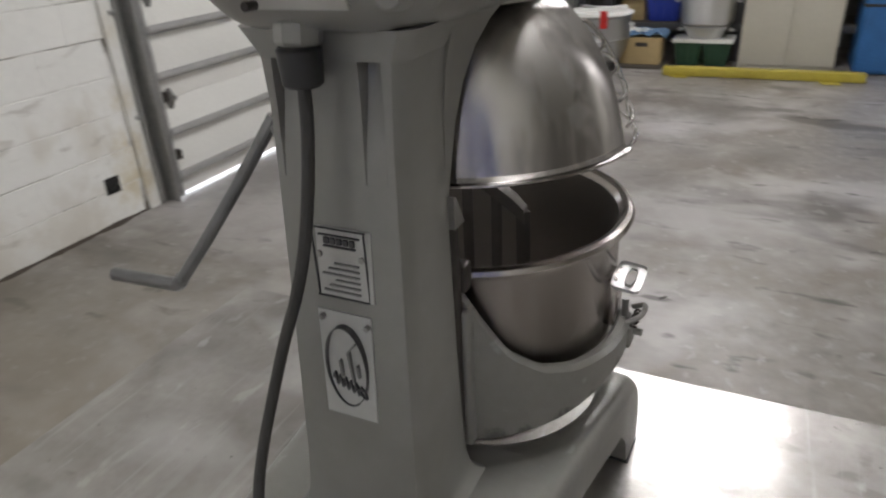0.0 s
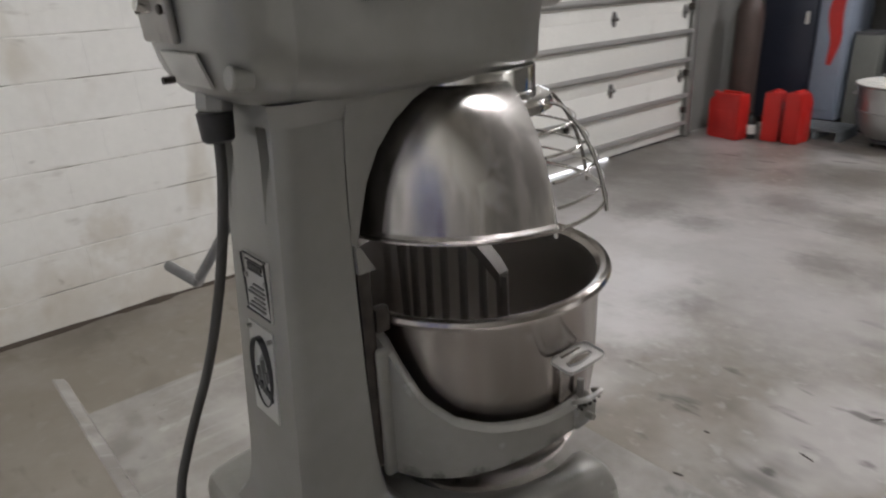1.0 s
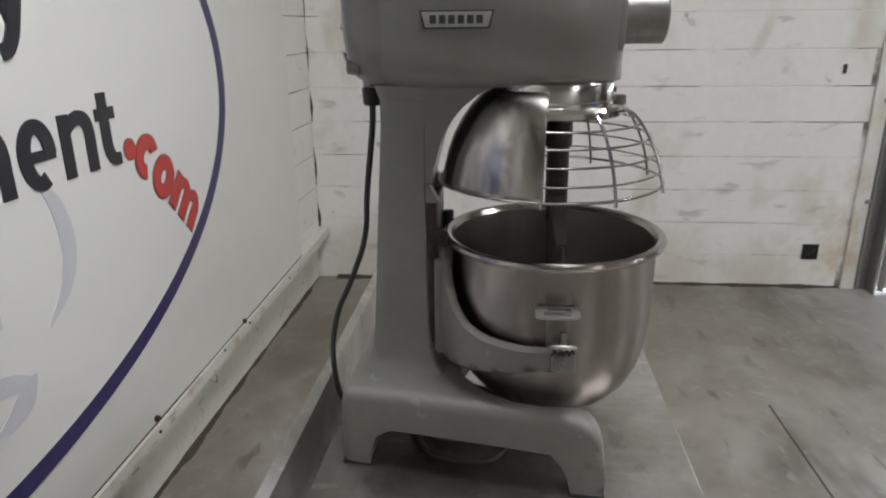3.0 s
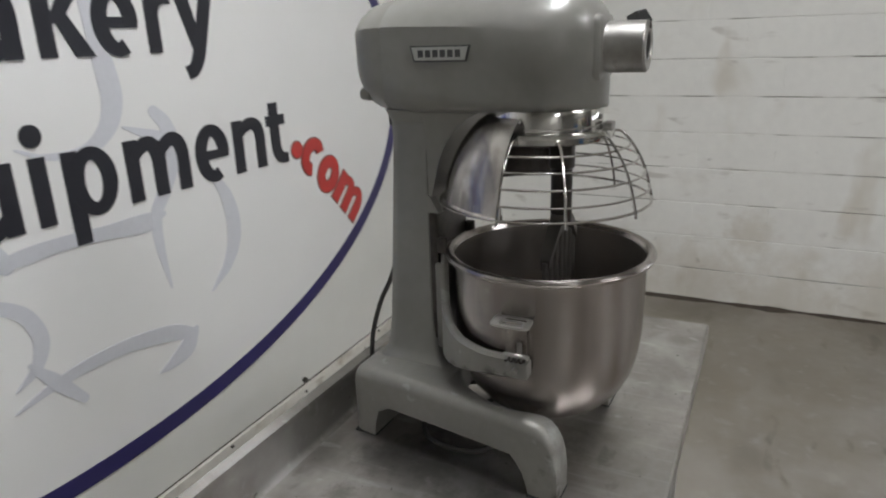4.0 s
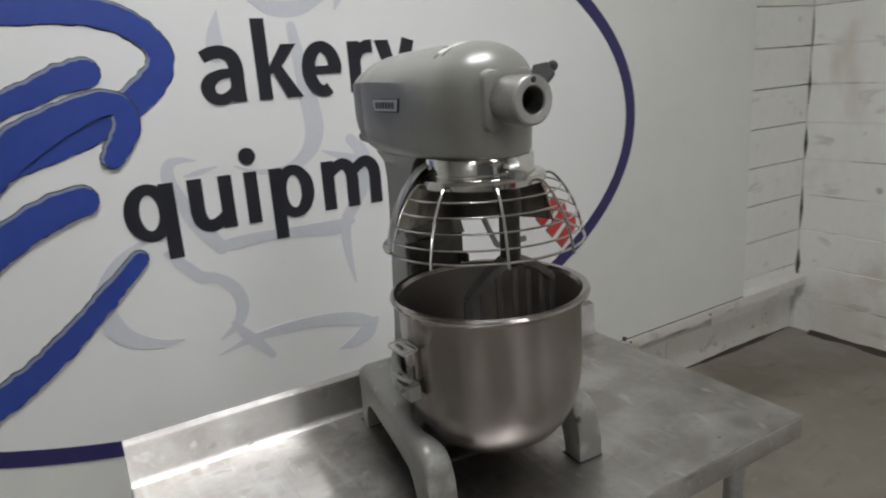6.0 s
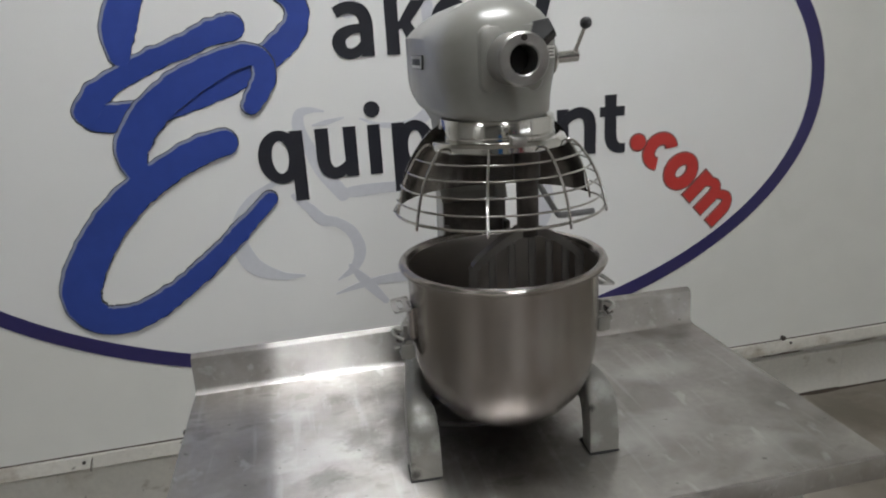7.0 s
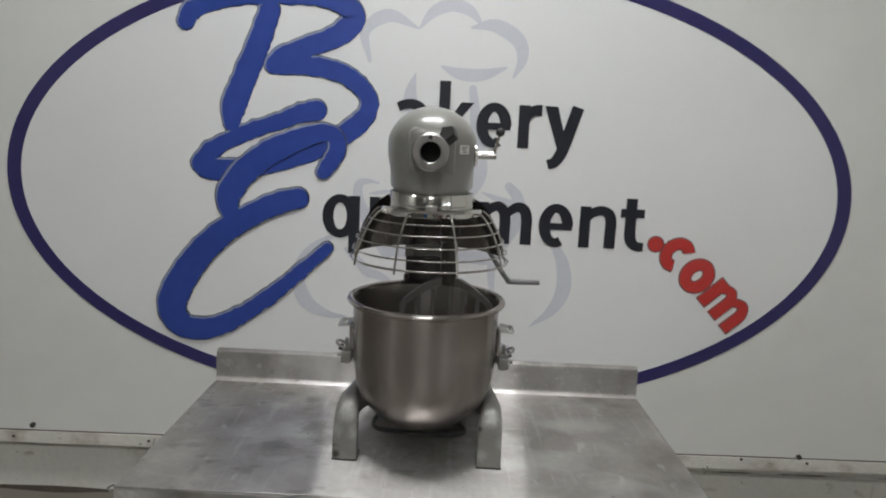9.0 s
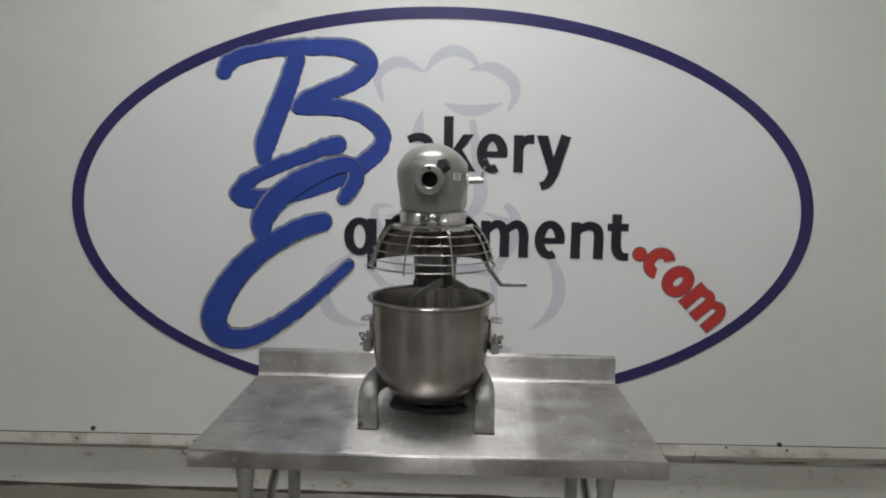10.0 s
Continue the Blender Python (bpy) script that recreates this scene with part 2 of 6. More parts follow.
M_DOME = mat("polished_guard", (0.46, 0.437, 0.413), 0.27, metal=1, var=0.04, scale=3, fine=20, rough_var=0.03, aniso=0.85, turn=0.25,
             stains=[((0.27, 0.25, 0.235), 34.0, 0.42, 0.64, 0.85, (1, 1, 0.10)), ((0.28, 0.26, 0.25), 9.0, 0.50, 0.68, 0.6, (1, 1, 0.4)), ((0.70, 0.68, 0.66), 22.0, 0.62, 0.74, 0.5, (1, 1, 0.5))])
M_TABLE = mat("table_stainless", (0.56, 0.535, 0.51), 0.42, metal=1, var=0.10, scale=8, fine=60, rough_var=0.03, octaves=4.0,
              dirt=(0.43, 0.405, 0.385), dirt_scale=5, dirt_lo=0.42, dirt_hi=0.70, dirt_detail=6,
              stains=[((0.76, 0.75, 0.73), 7.0, 0.50, 0.66, 0.45, (0.8, 1.2, 1)), ((0.24, 0.23, 0.215), 5.0, 0.55, 0.70, 0.3, (0.7, 1.3, 1)),
                      ((0.22, 0.21, 0.20), 15.0, 0.60, 0.70, 0.35, (0.8, 1.3, 1)), ((0.70, 0.69, 0.67), 50.0, 0.56, 0.70, 0.4, (1, 0.08, 1)),
                      ((0.80, 0.79, 0.77), 26.0, 0.64, 0.74, 0.5, (1, 0.5, 1)), ((0.14, 0.135, 0.13), 60.0, 0.70, 0.76, 0.6, (1, 1, 1))])


def brushed(m, rough, ratio, share):
    """Sheet brushed along x: reflections stay crisp along x and smear across it."""
    nt = m.node_tree
    N, L = nt.nodes, nt.links
    b = N["Principled BSDF"]
    g = N.new("ShaderNodeBsdfAnisotropic")
    g.distribution = "GGX"
    g.inputs["Roughness"].default_value, g.inputs["Anisotropy"].default_value = rough, -ratio
    tg = N.new("ShaderNodeTangent")
    tg.direction_type, tg.axis = "RADIAL", "X"
    L.new(tg.outputs[0], g.inputs["Tangent"])
    L.new(b.inputs["Base Color"].links[0].from_socket, g.inputs["Color"])
    n = N.new("ShaderNodeTexNoise")
    n.inputs["Scale"].default_value, n.inputs["Detail"].default_value = 9.0, 0.0
    tc = N.new("ShaderNodeTexCoord")
    L.new(tc.outputs["Object"], n.inputs["Vector"])
    mr = N.new("ShaderNodeMapRange")
    mr.inputs["From Min"].default_value, mr.inputs["From Max"].default_value = 0.40, 0.68
    mr.inputs["To Min"].default_value, mr.inputs["To Max"].default_value = share, share - 0.12
    L.new(n.outputs["Fac"], mr.inputs["Value"])
    mix = N.new("ShaderNodeMixShader")
    L.new(mr.outputs[0], mix.inputs[0])
    L.new(b.outputs[0], mix.inputs[1])
    L.new(g.outputs[0], mix.inputs[2])
    L.new(mix.outputs[0], N["Material Output"].inputs["Surface"])


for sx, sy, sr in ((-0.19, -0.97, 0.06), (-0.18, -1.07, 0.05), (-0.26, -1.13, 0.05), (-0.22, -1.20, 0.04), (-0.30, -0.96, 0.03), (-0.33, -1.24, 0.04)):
    stain_shade_blob(M_TABLE, (0.20, 0.19, 0.175), (sx, sy, TZ), sr, 0.6)
# shade and dark reflection below the bowl, painted into the sheet's colour
stain_shade_blob(M_TABLE, (0.20, 0.175, 0.155), (0.0, -1.20, TZ), 0.12, 0.75)
brushed(M_TABLE, 0.205, 0.88, 0.48)
M_CHROME = mat("bright_metal", (0.66, 0.65, 0.62), 0.14, metal=1, var=0.06, scale=20)
M_HANDLE = mat("dull_handle_plate", (0.50, 0.49, 0.47), 0.42, metal=0.8, var=0.1, scale=30)
M_WIRE = mat("guard_wire", (0.60, 0.58, 0.55), 0.22, metal=1, var=0.1, scale=60)
M_ALU = mat("cast_aluminium", (0.36, 0.35, 0.33), 0.38, metal=0.9, var=0.12, scale=25, dirt=(0.2, 0.19, 0.17), dirt_scale=18, dirt_lo=0.6, dirt_hi=0.8)
M_GALV = mat("galvanised_steel", (0.42, 0.42, 0.41), 0.4, metal=0.85, var=0.15, scale=14, dirt=(0.2, 0.17, 0.13), dirt_scale=7, dirt_lo=0.62, dirt_hi=0.85)
M_STRUT = mat("dusty_galvanised", (0.46, 0.455, 0.44), 0.5, metal=0.45, var=0.12, scale=9, dirt=(0.30, 0.28, 0.25), dirt_scale=6, dirt_lo=0.58, dirt_hi=0.85)
M_HINGE = mat("hinge_steel", (0.17, 0.165, 0.155), 0.5, metal=0.5, var=0.2, scale=20)
M_BLACK = mat("black_rubber", (0.02, 0.02, 0.02), 0.45, var=0.2, scale=20)
M_CORD = mat("cord_rubber", (0.045, 0.043, 0.04), 0.5, var=0.15, scale=30)
M_DARK = mat("dark_gap", (0.012, 0.011, 0.01), 0.8, var=0.3)
M_GREASE = mat("dark_slide", (0.05, 0.043, 0.037), 0.4, metal=0.5, var=0.3, scale=30)
M_SIGN = mat("sign_face", (0.80, 0.80, 0.785), 0.24, var=0.015, scale=1.2, fine=6, rough_var=0.03)
M_BLUE = mat("sign_blue", (0.028, 0.062, 0.30), 0.3, var=0.12, scale=4, fine=20)
M_LINE = mat("sign_stroke_line", (0.26, 0.29, 0.40), 0.3, var=0.1, scale=8)
M_EDGE = mat("sign_stroke_edge", (0.05, 0.052, 0.06), 0.35, var=0.2, scale=6)
M_NAVY = mat("sign_navy", (0.030, 0.026, 0.115), 0.3, var=0.08, scale=4)
M_INK = mat("sign_ink", (0.016, 0.017, 0.024), 0.32, var=0.1, scale=4)
M_RED = mat("sign_red", (0.55, 0.045, 0.038), 0.32, var=0.06, scale=4)
M_REDEDGE = mat("sign_red_edge", (0.24, 0.10, 0.09), 0.35, var=0.1, scale=4)
M_GREY = mat("sign_pale_grey", (0.60, 0.61, 0.645), 0.3, var=0.04, scale=3)
M_PLATE = mat("plate_metal", (0.50, 0.50, 0.475), 0.35, metal=0.5, var=0.06, scale=30)
M_DEALER = mat("dealer_plate_face", (0.46, 0.46, 0.435), 0.4, var=0.06, scale=30)
M_FAINT = mat("faint_print", (0.20, 0.20, 0.19), 0.5, var=0.15)
M_CRANK = mat("crank_steel", (0.20, 0.20, 0.20), 0.38, metal=0.85, var=0.15, scale=20)
M_PLATEINK = mat("plate_ink", (0.06, 0.06, 0.06), 0.4, var=0.15)
M_DOORSKIN = mat("door_skin", (0.80, 0.79, 0.74), 0.42, var=0.05, scale=2.5, dirt=(0.5, 0.47, 0.4), dirt_scale=3, dirt_lo=0.62, dirt_hi=0.9)
M_OUT = mat("daylight_backdrop", (0.8, 0.8, 0.8), 0.9, emit=((0.86, 0.93, 1.0), 7.0))
M_CANRED = mat("red_plastic", (0.50, 0.022, 0.018), 0.38, var=0.1, scale=8)
M_CYL = mat("brown_cylinder_paint", (0.085, 0.060, 0.052), 0.42, metal=0.2, var=0.15, scale=7)
M_CABNAVY = mat("navy_cabinet", (0.022, 0.026, 0.042), 0.4, var=0.15, scale=4)
M_MACHINE = mat("pale_blue_casing", (0.26, 0.30, 0.37), 0.35, var=0.1, scale=5)
M_ALUPOT = mat("spun_aluminium", (0.76, 0.76, 0.755), 0.36, metal=1, var=0.05, scale=5, aniso=0.5, turn=0.25)
M_DULLPOT = mat("dull_steel_bowl", (0.46, 0.46, 0.455), 0.42, metal=1, var=0.05, scale=5, aniso=0.5, turn=0.25)
M_CARD = mat("tan_cardboard", (0.42, 0.31, 0.15), 0.75, var=0.12, scale=5)
M_CLOTH = mat("blue_cloth", (0.09, 0.16, 0.26), 0.85, var=0.3, scale=15)
M_BIN = mat("blue_plastic", (0.020, 0.045, 0.33), 0.4, var=0.1, scale=6)
M_GREEN = mat("green_plastic", (0.02, 0.06, 0.032), 0.45, var=0.15, scale=6)
M_YELLOW = mat("yellow_paint", (0.42, 0.345, 0.05), 0.45, var=0.15, scale=6, dirt=(0.12, 0.1, 0.06), dirt_scale=9, dirt_lo=0.62, dirt_hi=0.75)
M_CREAM = mat("cream_cabinet", (0.55, 0.52, 0.44), 0.45, var=0.05, scale=4)
M_RACK = mat("grey_rack_steel", (0.085, 0.085, 0.09), 0.45, metal=0.3, var=0.12, scale=6)
M_BOARD = mat("shelf_board", (0.10, 0.085, 0.065), 0.7, var=0.2, scale=6)
M_WHITEPL = mat("white_plastic", (0.72, 0.71, 0.67), 0.4, var=0.05, scale=8)
M_SHELFDARK = mat("dark_goods", (0.045, 0.042, 0.038), 0.6, var=0.3, scale=9)
M_PANELGREY = mat("grey_green_panel", (0.16, 0.165, 0.15), 0.5, var=0.15, scale=5)
M_GRIME_SHADE = mat("grime_and_shade", (0.06, 0.046, 0.034), 0.8, var=0.35, scale=9, bump=0.4, bump_scale=60)
M_BEATER = mat("dull_beater", (0.235, 0.222, 0.207), 0.5, metal=0.9, var=0.1, scale=30)
M_WOOD = mat("pallet_wood", (0.13, 0.145, 0.155), 0.75, var=0.25, scale=9)
M_BLUEFAB = mat("bright_blue_tarp", (0.03, 0.14, 0.36), 0.5, var=0.2, scale=6)
M_GLASS = bpy.data.materials.new("window_glass")
M_GLASS.use_nodes = True
gb = M_GLASS.node_tree.nodes["Principled BSDF"]
gb.inputs["Transmission Weight"].default_value, gb.inputs["Roughness"].default_value, gb.inputs["IOR"].default_value = 1.0, 0.02, 1.1

# ---- building helpers ----


def finish(bm, name, material, parent=None, label="", smooth=True, angle=30):
    """Links a bmesh given in world places as one object, its origin in its middle."""
    bmesh.ops.recalc_face_normals(bm, faces=bm.faces)
    lo = Vector([min(v.co[i] for v in bm.verts) for i in range(3)])
    hi = Vector([max(v.co[i] for v in bm.verts) for i in range(3)])
    c = (lo + hi) / 2
    bmesh.ops.translate(bm, vec=-c, verts=bm.verts)
    me = bpy.data.meshes.new(name)
    bm.to_mesh(me)
    bm.free()
    if smooth:
        me.shade_smooth()
        me.set_sharp_from_angle(angle=radians(angle))
    me.materials.append(material)
    ob = new(name, me)
    base = Vector()
    up = parent
    while up:
        base += up.location
        up = up.parent
    ob.parent, ob.location = parent, c - base
    if label:
        tagged(ob, label)
    return ob


def part(name, bm, material, parent, label="", smooth=True):
    return finish(bm, name, material, parent, label, smooth)


def thing(name, place, label, category, group="", kind=""):
    ob = new(name)
    ob.empty_display_size = 0.1
    ob.location = place
    return tagged(ob, label, category, group, kind)


def mesh_thing(name, bm, material, label, category, group="", kind="", smooth=True):
    return tagged(finish(bm, name, material, None, "", smooth), label, category, group, kind)


def box(x0, x1, y0, y1, z0, z1, bevel=0.0, seg=2, bm=None):
    own = bmesh.new()
    bmesh.ops.create_cube(own, size=1)
    for v in own.verts:
        v.co = Vector((x0 + (v.co.x + 0.5) * (x1 - x0), y0 + (v.co.y + 0.5) * (y1 - y0), z0 + (v.co.z + 0.5) * (z1 - z0)))
    if bevel:
        bmesh.ops.bevel(own, geom=own.edges[:], offset=bevel, segments=seg, affect="EDGES", profile=0.5)
    return own if bm is None else join(bm, own)


def join(bm, other):
    """Adds all of other to bm."""
    made = [bm.verts.new(v.co) for v in other.verts]
    other.verts.index_update()
    for f in other.faces:
        bm.faces.new([made[v.index] for v in f.verts])
    other.free()
    return bm


def moved(bm, m):
    bmesh.ops.transform(bm, matrix=m, verts=bm.verts)
    return bm


def loft(rings, cap=True, closed=True):
    """A skin over rings of equally many places."""
    bm = bmesh.new()
    vs = [[bm.verts.new(p) for p in ring] for ring in rings]
    n = len(rings[0])
    for a, b in zip(vs, vs[1:]):
        for i in range(n if closed else n - 1):
            j = (i + 1) % n
            bm.faces.new((a[i], a[j], b[j], b[i]))
    if cap:
        bm.faces.new(vs[0])
        bm.faces.new(vs[-1])
    return bm


def lathe(profile, cx, cy, seg=64, a0=0.0, a1=360.0):
    """Turns (radius, z) rows round an upright axis; angle 0 points south, 90 east."""
    full = abs(a1 - a0 - 360) < 1e-6
    n = seg if full else seg + 1
    bm = bmesh.new()
    rows = []
    for k in range(n):
        a = radians(a0 + (a1 - a0) * k / seg)
        rows.append([bm.verts.new((cx + r * math.sin(a), cy - r * math.cos(a), z)) for r, z in profile])
    for k in range(n if full else n - 1):
        p, q = rows[k], rows[(k + 1) % n]
        for i in range(len(profile) - 1):
            bm.faces.new((p[i], q[i], q[i + 1], p[i + 1]))
    bmesh.ops.remove_doubles(bm, verts=bm.verts, dist=1e-6)
    return bm


def smooth_line(pts, steps=8):
    """A soft line through places of any dimension."""
    pts = [np.array(p, float) for p in pts]
    pts = [2 * pts[0] - pts[1]] + pts + [2 * pts[-1] - pts[-2]]
    out = []
    for a, b, c, d in zip(pts, pts[1:], pts[2:], pts[3:]):
        for k in range(steps):
            t = k / steps
            out.append(0.5 * (2 * b + (c - a) * t + (2 * a - 5 * b + 4 * c - d) * t * t + (3 * b - a - 3 * c + d) * t ** 3))
    out.append(pts[-2])
    return out


def tube(pts, r, seg=10, soft=True, steps=8):
    line = [Vector(p) for p in (smooth_line(pts, steps) if soft else pts)]
    rings, side = [], None
    for i, p in enumerate(line):
        d = (line[min(i + 1, len(line) - 1)] - line[max(i - 1, 0)]).normalized()
        if side is None:
            side = d.cross(Vector((0.31, 0.17, 0.93))).normalized()
        side = (side - d * side.dot(d)).normalized()
        up = d.cross(side)
        rings.append([p + r * (math.cos(2 * math.pi * k / seg) * side + math.sin(2 * math.pi * k / seg) * up) for k in range(seg)])
    return loft(rings)


def rod(a, b, r, seg=16, r2=None):
    """A round bar from a to b with softened rims."""
    a, b = Vector(a), Vector(b)
    d = (b - a).normalized()
    side = d.cross(Vector((0.31, 0.17, 0.93))).normalized()
    up = d.cross(side)
    r2 = r if r2 is None else r2
    e = min(0.15 * r, 0.004)
    rows = [(a, r - e), (a + d * e, r), (b - d * e, r2), (b, r2 - e)]
    return loft([[p + q * (math.cos(2 * math.pi * k / seg) * side + math.sin(2 * math.pi * k / seg) * up) for k in range(seg)] for p, q in rows])


def ball(c, r, seg=16):
    bm = bmesh.new()
    bmesh.ops.create_uvsphere(bm, u_segments=seg, v_segments=seg // 2, radius=r)
    return moved(bm, Matrix.Translation(c))


def flat(outline, y_front, y_back):
    """A flat plate on a wall that faces south, from an outline of (x, z)."""
    return loft([[(x, y_front, z) for x, z in outline], [(x, y_back, z) for x, z in outline]])


def oval(cx, cz, rx, rz, n=48, turn=0.0):
    c, s = math.cos(radians(turn)), math.sin(radians(turn))
    pts = [(rx * math.cos(2 * math.pi * k / n), rz * math.sin(2 * math.pi * k / n)) for k in range(n)]
    return [(cx + x * c - z * s, cz + x * s + z * c) for x, z in pts]


def band(outer, inner, y_front, y_back):
    """A flat ring between two outlines of (x, z)."""
    rings = [[(x, y_back, z) for x, z in outer], [(x, y_front, z) for x, z in outer],
             [(x, y_front, z) for x, z in inner], [(x, y_back, z) for x, z in inner]]
    return loft(rings, cap=False)


def ribbon(rows, y_front, y_back, grow=0.0, rag=0.0, steps=10, tips=True):
    """A brush stroke on the wall: rows of (x, z, width)."""
    line = smooth_line(rows, steps)
    left, right = [], []
    for i, (x, z, w) in enumerate(line):
        a, b = line[max(i - 1, 0)], line[min(i + 1, len(line) - 1)]
        dx, dz = b[0] - a[0], b[1] - a[1]
        n = math.hypot(dx, dz) or 1
        h = w / 2 + grow
        j = rag * noise.noise((x * 45, z * 45, 3.1))
        left.append((x - dz / n * (h + j), z + dx / n * (h + j)))
        k = rag * noise.noise((x * 38, z * 38, 9.7))
        right.append((x + dz / n * (h + k), z - dx / n * (h + k)))

    def tip(at, frm, h):
        dx, dz = at[0] - frm[0], at[1] - frm[1]
        n = math.hypot(dx, dz) or 1
        dx, dz = dx / n, dz / n
        return [(at[0] + h * (math.cos(a) * -dz + math.sin(a) * dx), at[1] + h * (math.cos(a) * dx + math.sin(a) * dz)) for a in np.linspace(0, math.pi, 7)[1:-1]]
    bm = bmesh.new()
    rows2 = []
    for (lx, lz), (rx, rz) in zip(left, right):
        rows2.append([(lx, y_back, lz), (lx, y_front, lz), (rx, y_front, rz), (rx, y_back, rz)])
    bm = loft(rows2)
    for at, frm in ((line[-1], line[-2]), (line[0], line[1])) if tips else ():
        h = at[2] / 2 + grow
        dx, dz = at[0] - frm[0], at[1] - frm[1]
        n = math.hypot(dx, dz) or 1
        a0, a1 = (at[0] - dz / n * h, at[1] + dx / n * h), (at[0] + dz / n * h, at[1] - dx / n * h)
        join(bm, flat([a0] + tip(at, frm, h) + [a1], y_front, y_back))
    return bm


def bar(x0, z0, x1, z1, w, y_front, y_back):
    dx, dz = x1 - x0, z1 - z0
    n = math.hypot(dx, dz)
    px, pz = -dz / n * w / 2, dx / n * w / 2
    return flat([(x0 + px, z0 + pz), (x1 + px, z1 + pz), (x1 - px, z1 - pz), (x0 - px, z0 - pz)], y_front, y_back)


# ---- structure ----
XE, YS, XW = 3.06, -9.3, -7.0
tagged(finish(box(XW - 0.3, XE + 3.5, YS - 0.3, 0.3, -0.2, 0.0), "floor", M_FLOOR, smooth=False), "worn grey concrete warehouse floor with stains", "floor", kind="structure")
tagged(finish(box(XW - 0.3, XE + 0.3, YS - 0.3, 0.3, CEIL, CEIL + 0.15), "ceiling", M_PLAIN, smooth=False), "plain pale warehouse ceiling", "ceiling", kind="structure")
tagged(finish(box(XW - 0.2, XW, YS - 0.2, 0.25, 0, CEIL), "wall_west", M_PLAIN, smooth=False), "plain pale wall", "wall", kind="structure")
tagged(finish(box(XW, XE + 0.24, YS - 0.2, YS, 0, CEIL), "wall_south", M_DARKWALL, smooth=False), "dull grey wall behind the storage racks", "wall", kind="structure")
wall_n = tagged(finish(box(XW, XE + 0.24, 0.1, 0.25, 0, CEIL), "wall_north", M_MORTAR, smooth=False), "white block wall behind a smooth panel", "wall", kind="structure")
wall_e = bmesh.new()
for y0, y1, z0, z1 in ((-3.42, 0.1, 0, CEIL), (-6.88, -3.42, 3.0, CEIL), (YS, -6.88, 0, CEIL)):
    box(XE + 0.0028, XE + 0.24, y0, y1, z0, z1, bm=wall_e)
wall_e = tagged(finish(wall_e, "wall_east", M_MORTAR, smooth=False), "white painted concrete block wall with stained joints", "wall", kind="structure")
# thin sheet, much darker than the block wall it covers
tagged(finish(box(XE - 0.004, XE + 0.005, YS, -7.13, 0, CEIL), "wall_skin", M_DARKWALL, smooth=False), "darker grey sheet over the wall beside the door", "wall", kind="structure")
tagged(finish(box(XW, 2.49, 0.0, 0.0975, 0.300, CEIL), "wall_panel", M_WALL, smooth=False), "smooth glossy white wall panel above a ledge", "wall", kind="structure")

# dark joint sawn into the floor and a crack that leaves it
tagged(finish(box(0.1, 1.62, -2.305, -2.297, 0.0, 0.0012), "floor_joint", M_GREASE, smooth=False), "dark sawn joint in the concrete floor", "joint", kind="structure")
crack = [(0.97, -2.31), (0.985, -2.37), (0.98, -2.45), (0.995, -2.52), (1.0, -2.60)]
bm = bmesh.new()
for (ax, ay), (bx, by) in zip(crack, crack[1:]):
    d = Vector((by - ay, ax - bx)).normalized() * 0.002
    f = [bm.verts.new((x, y, 0.0010)) for x, y in ((ax + d.x, ay + d.y), (bx + d.x, by + d.y), (bx - d.x, by - d.y), (ax - d.x, ay - d.y))]
    bm.faces.new(f)
tagged(finish(bm, "floor_crack", M_GREASE, smooth=False), "thin dark crack in the concrete floor", "crack", kind="structure")

# ledge under the panel: board with screws, dark recess, low block course; it runs slightly out of level


def ledge_z(x, z):
    return z + 0.008 * x


def along(x0, x1, y0, y1, z0, z1, n=24):
    """A long board whose edges waver a little."""
    rings = []
    for k in range(n + 1):
        x = x0 + (x1 - x0) * k / n
        e = 0.003 * noise.noise((x * 2.3, z0 * 20, 1.0))
        rings.append([(x, y0, ledge_z(x, z0) + e), (x, y1, ledge_z(x, z0) + e), (x, y1, ledge_z(x, z1)), (x, y0, ledge_z(x, z1))])
    return loft(rings)


ledge = tagged(finish(along(XW, XE - 0.01, -0.014, 0.0985, 0.274, 0.322), "ledge", M_LEDGE), "scuffed cream ledge board along the white wall", "trim", kind="structure")
# the shadow gap over the ledge is drawn as a dark strip
tagged(finish(along(XW, 2.49, -0.003, 0.001, 0.3225, 0.3265), "trim", M_GRIME_SHADE), "thin dark strip drawn as the shaded joint at the panel's foot", "trim", kind="structure")
for sx, sz in ((-1.75, 0.300), (-1.175, 0.300), (-0.78, 0.303), (0.38, 0.312), (0.79, 0.300), (1.34, 0.318), (1.62, 0.310), (2.2, 0.300)):
    part("screw", rod((sx, -0.013, ledge_z(sx, sz)), (sx, -0.019, ledge_z(sx, sz)), 0.006, 8), M_GREASE, ledge, "dark screw head")
for sx, sz in ((-1.671, 0.336), (-0.828, 0.341), (0.80, 0.350), (1.587, 0.346)):
    part("bolt", rod((sx, 0.0, sz), (sx, -0.014, sz), 0.011, 10), M_GREASE, ledge, "dark bolt head")
for sx, sz in ((-1.15, 0.268), (1.184, 0.270)):
    part("hook", tube([(sx, -0.013, sz + 0.012), (sx, -0.037, sz), (sx + 0.005, -0.039, sz + 0.025), (sx + 0.01, -0.032, sz + 0.045)], 0.003, 8), M_CHROME, ledge, "small bright metal hook")
tagged(finish(along(XW, XE - 0.01, 0.092, 0.0990, 0.205, 0.2735), "recess_strip", M_LOW), "shaded strip under the ledge", "trim", kind="structure")


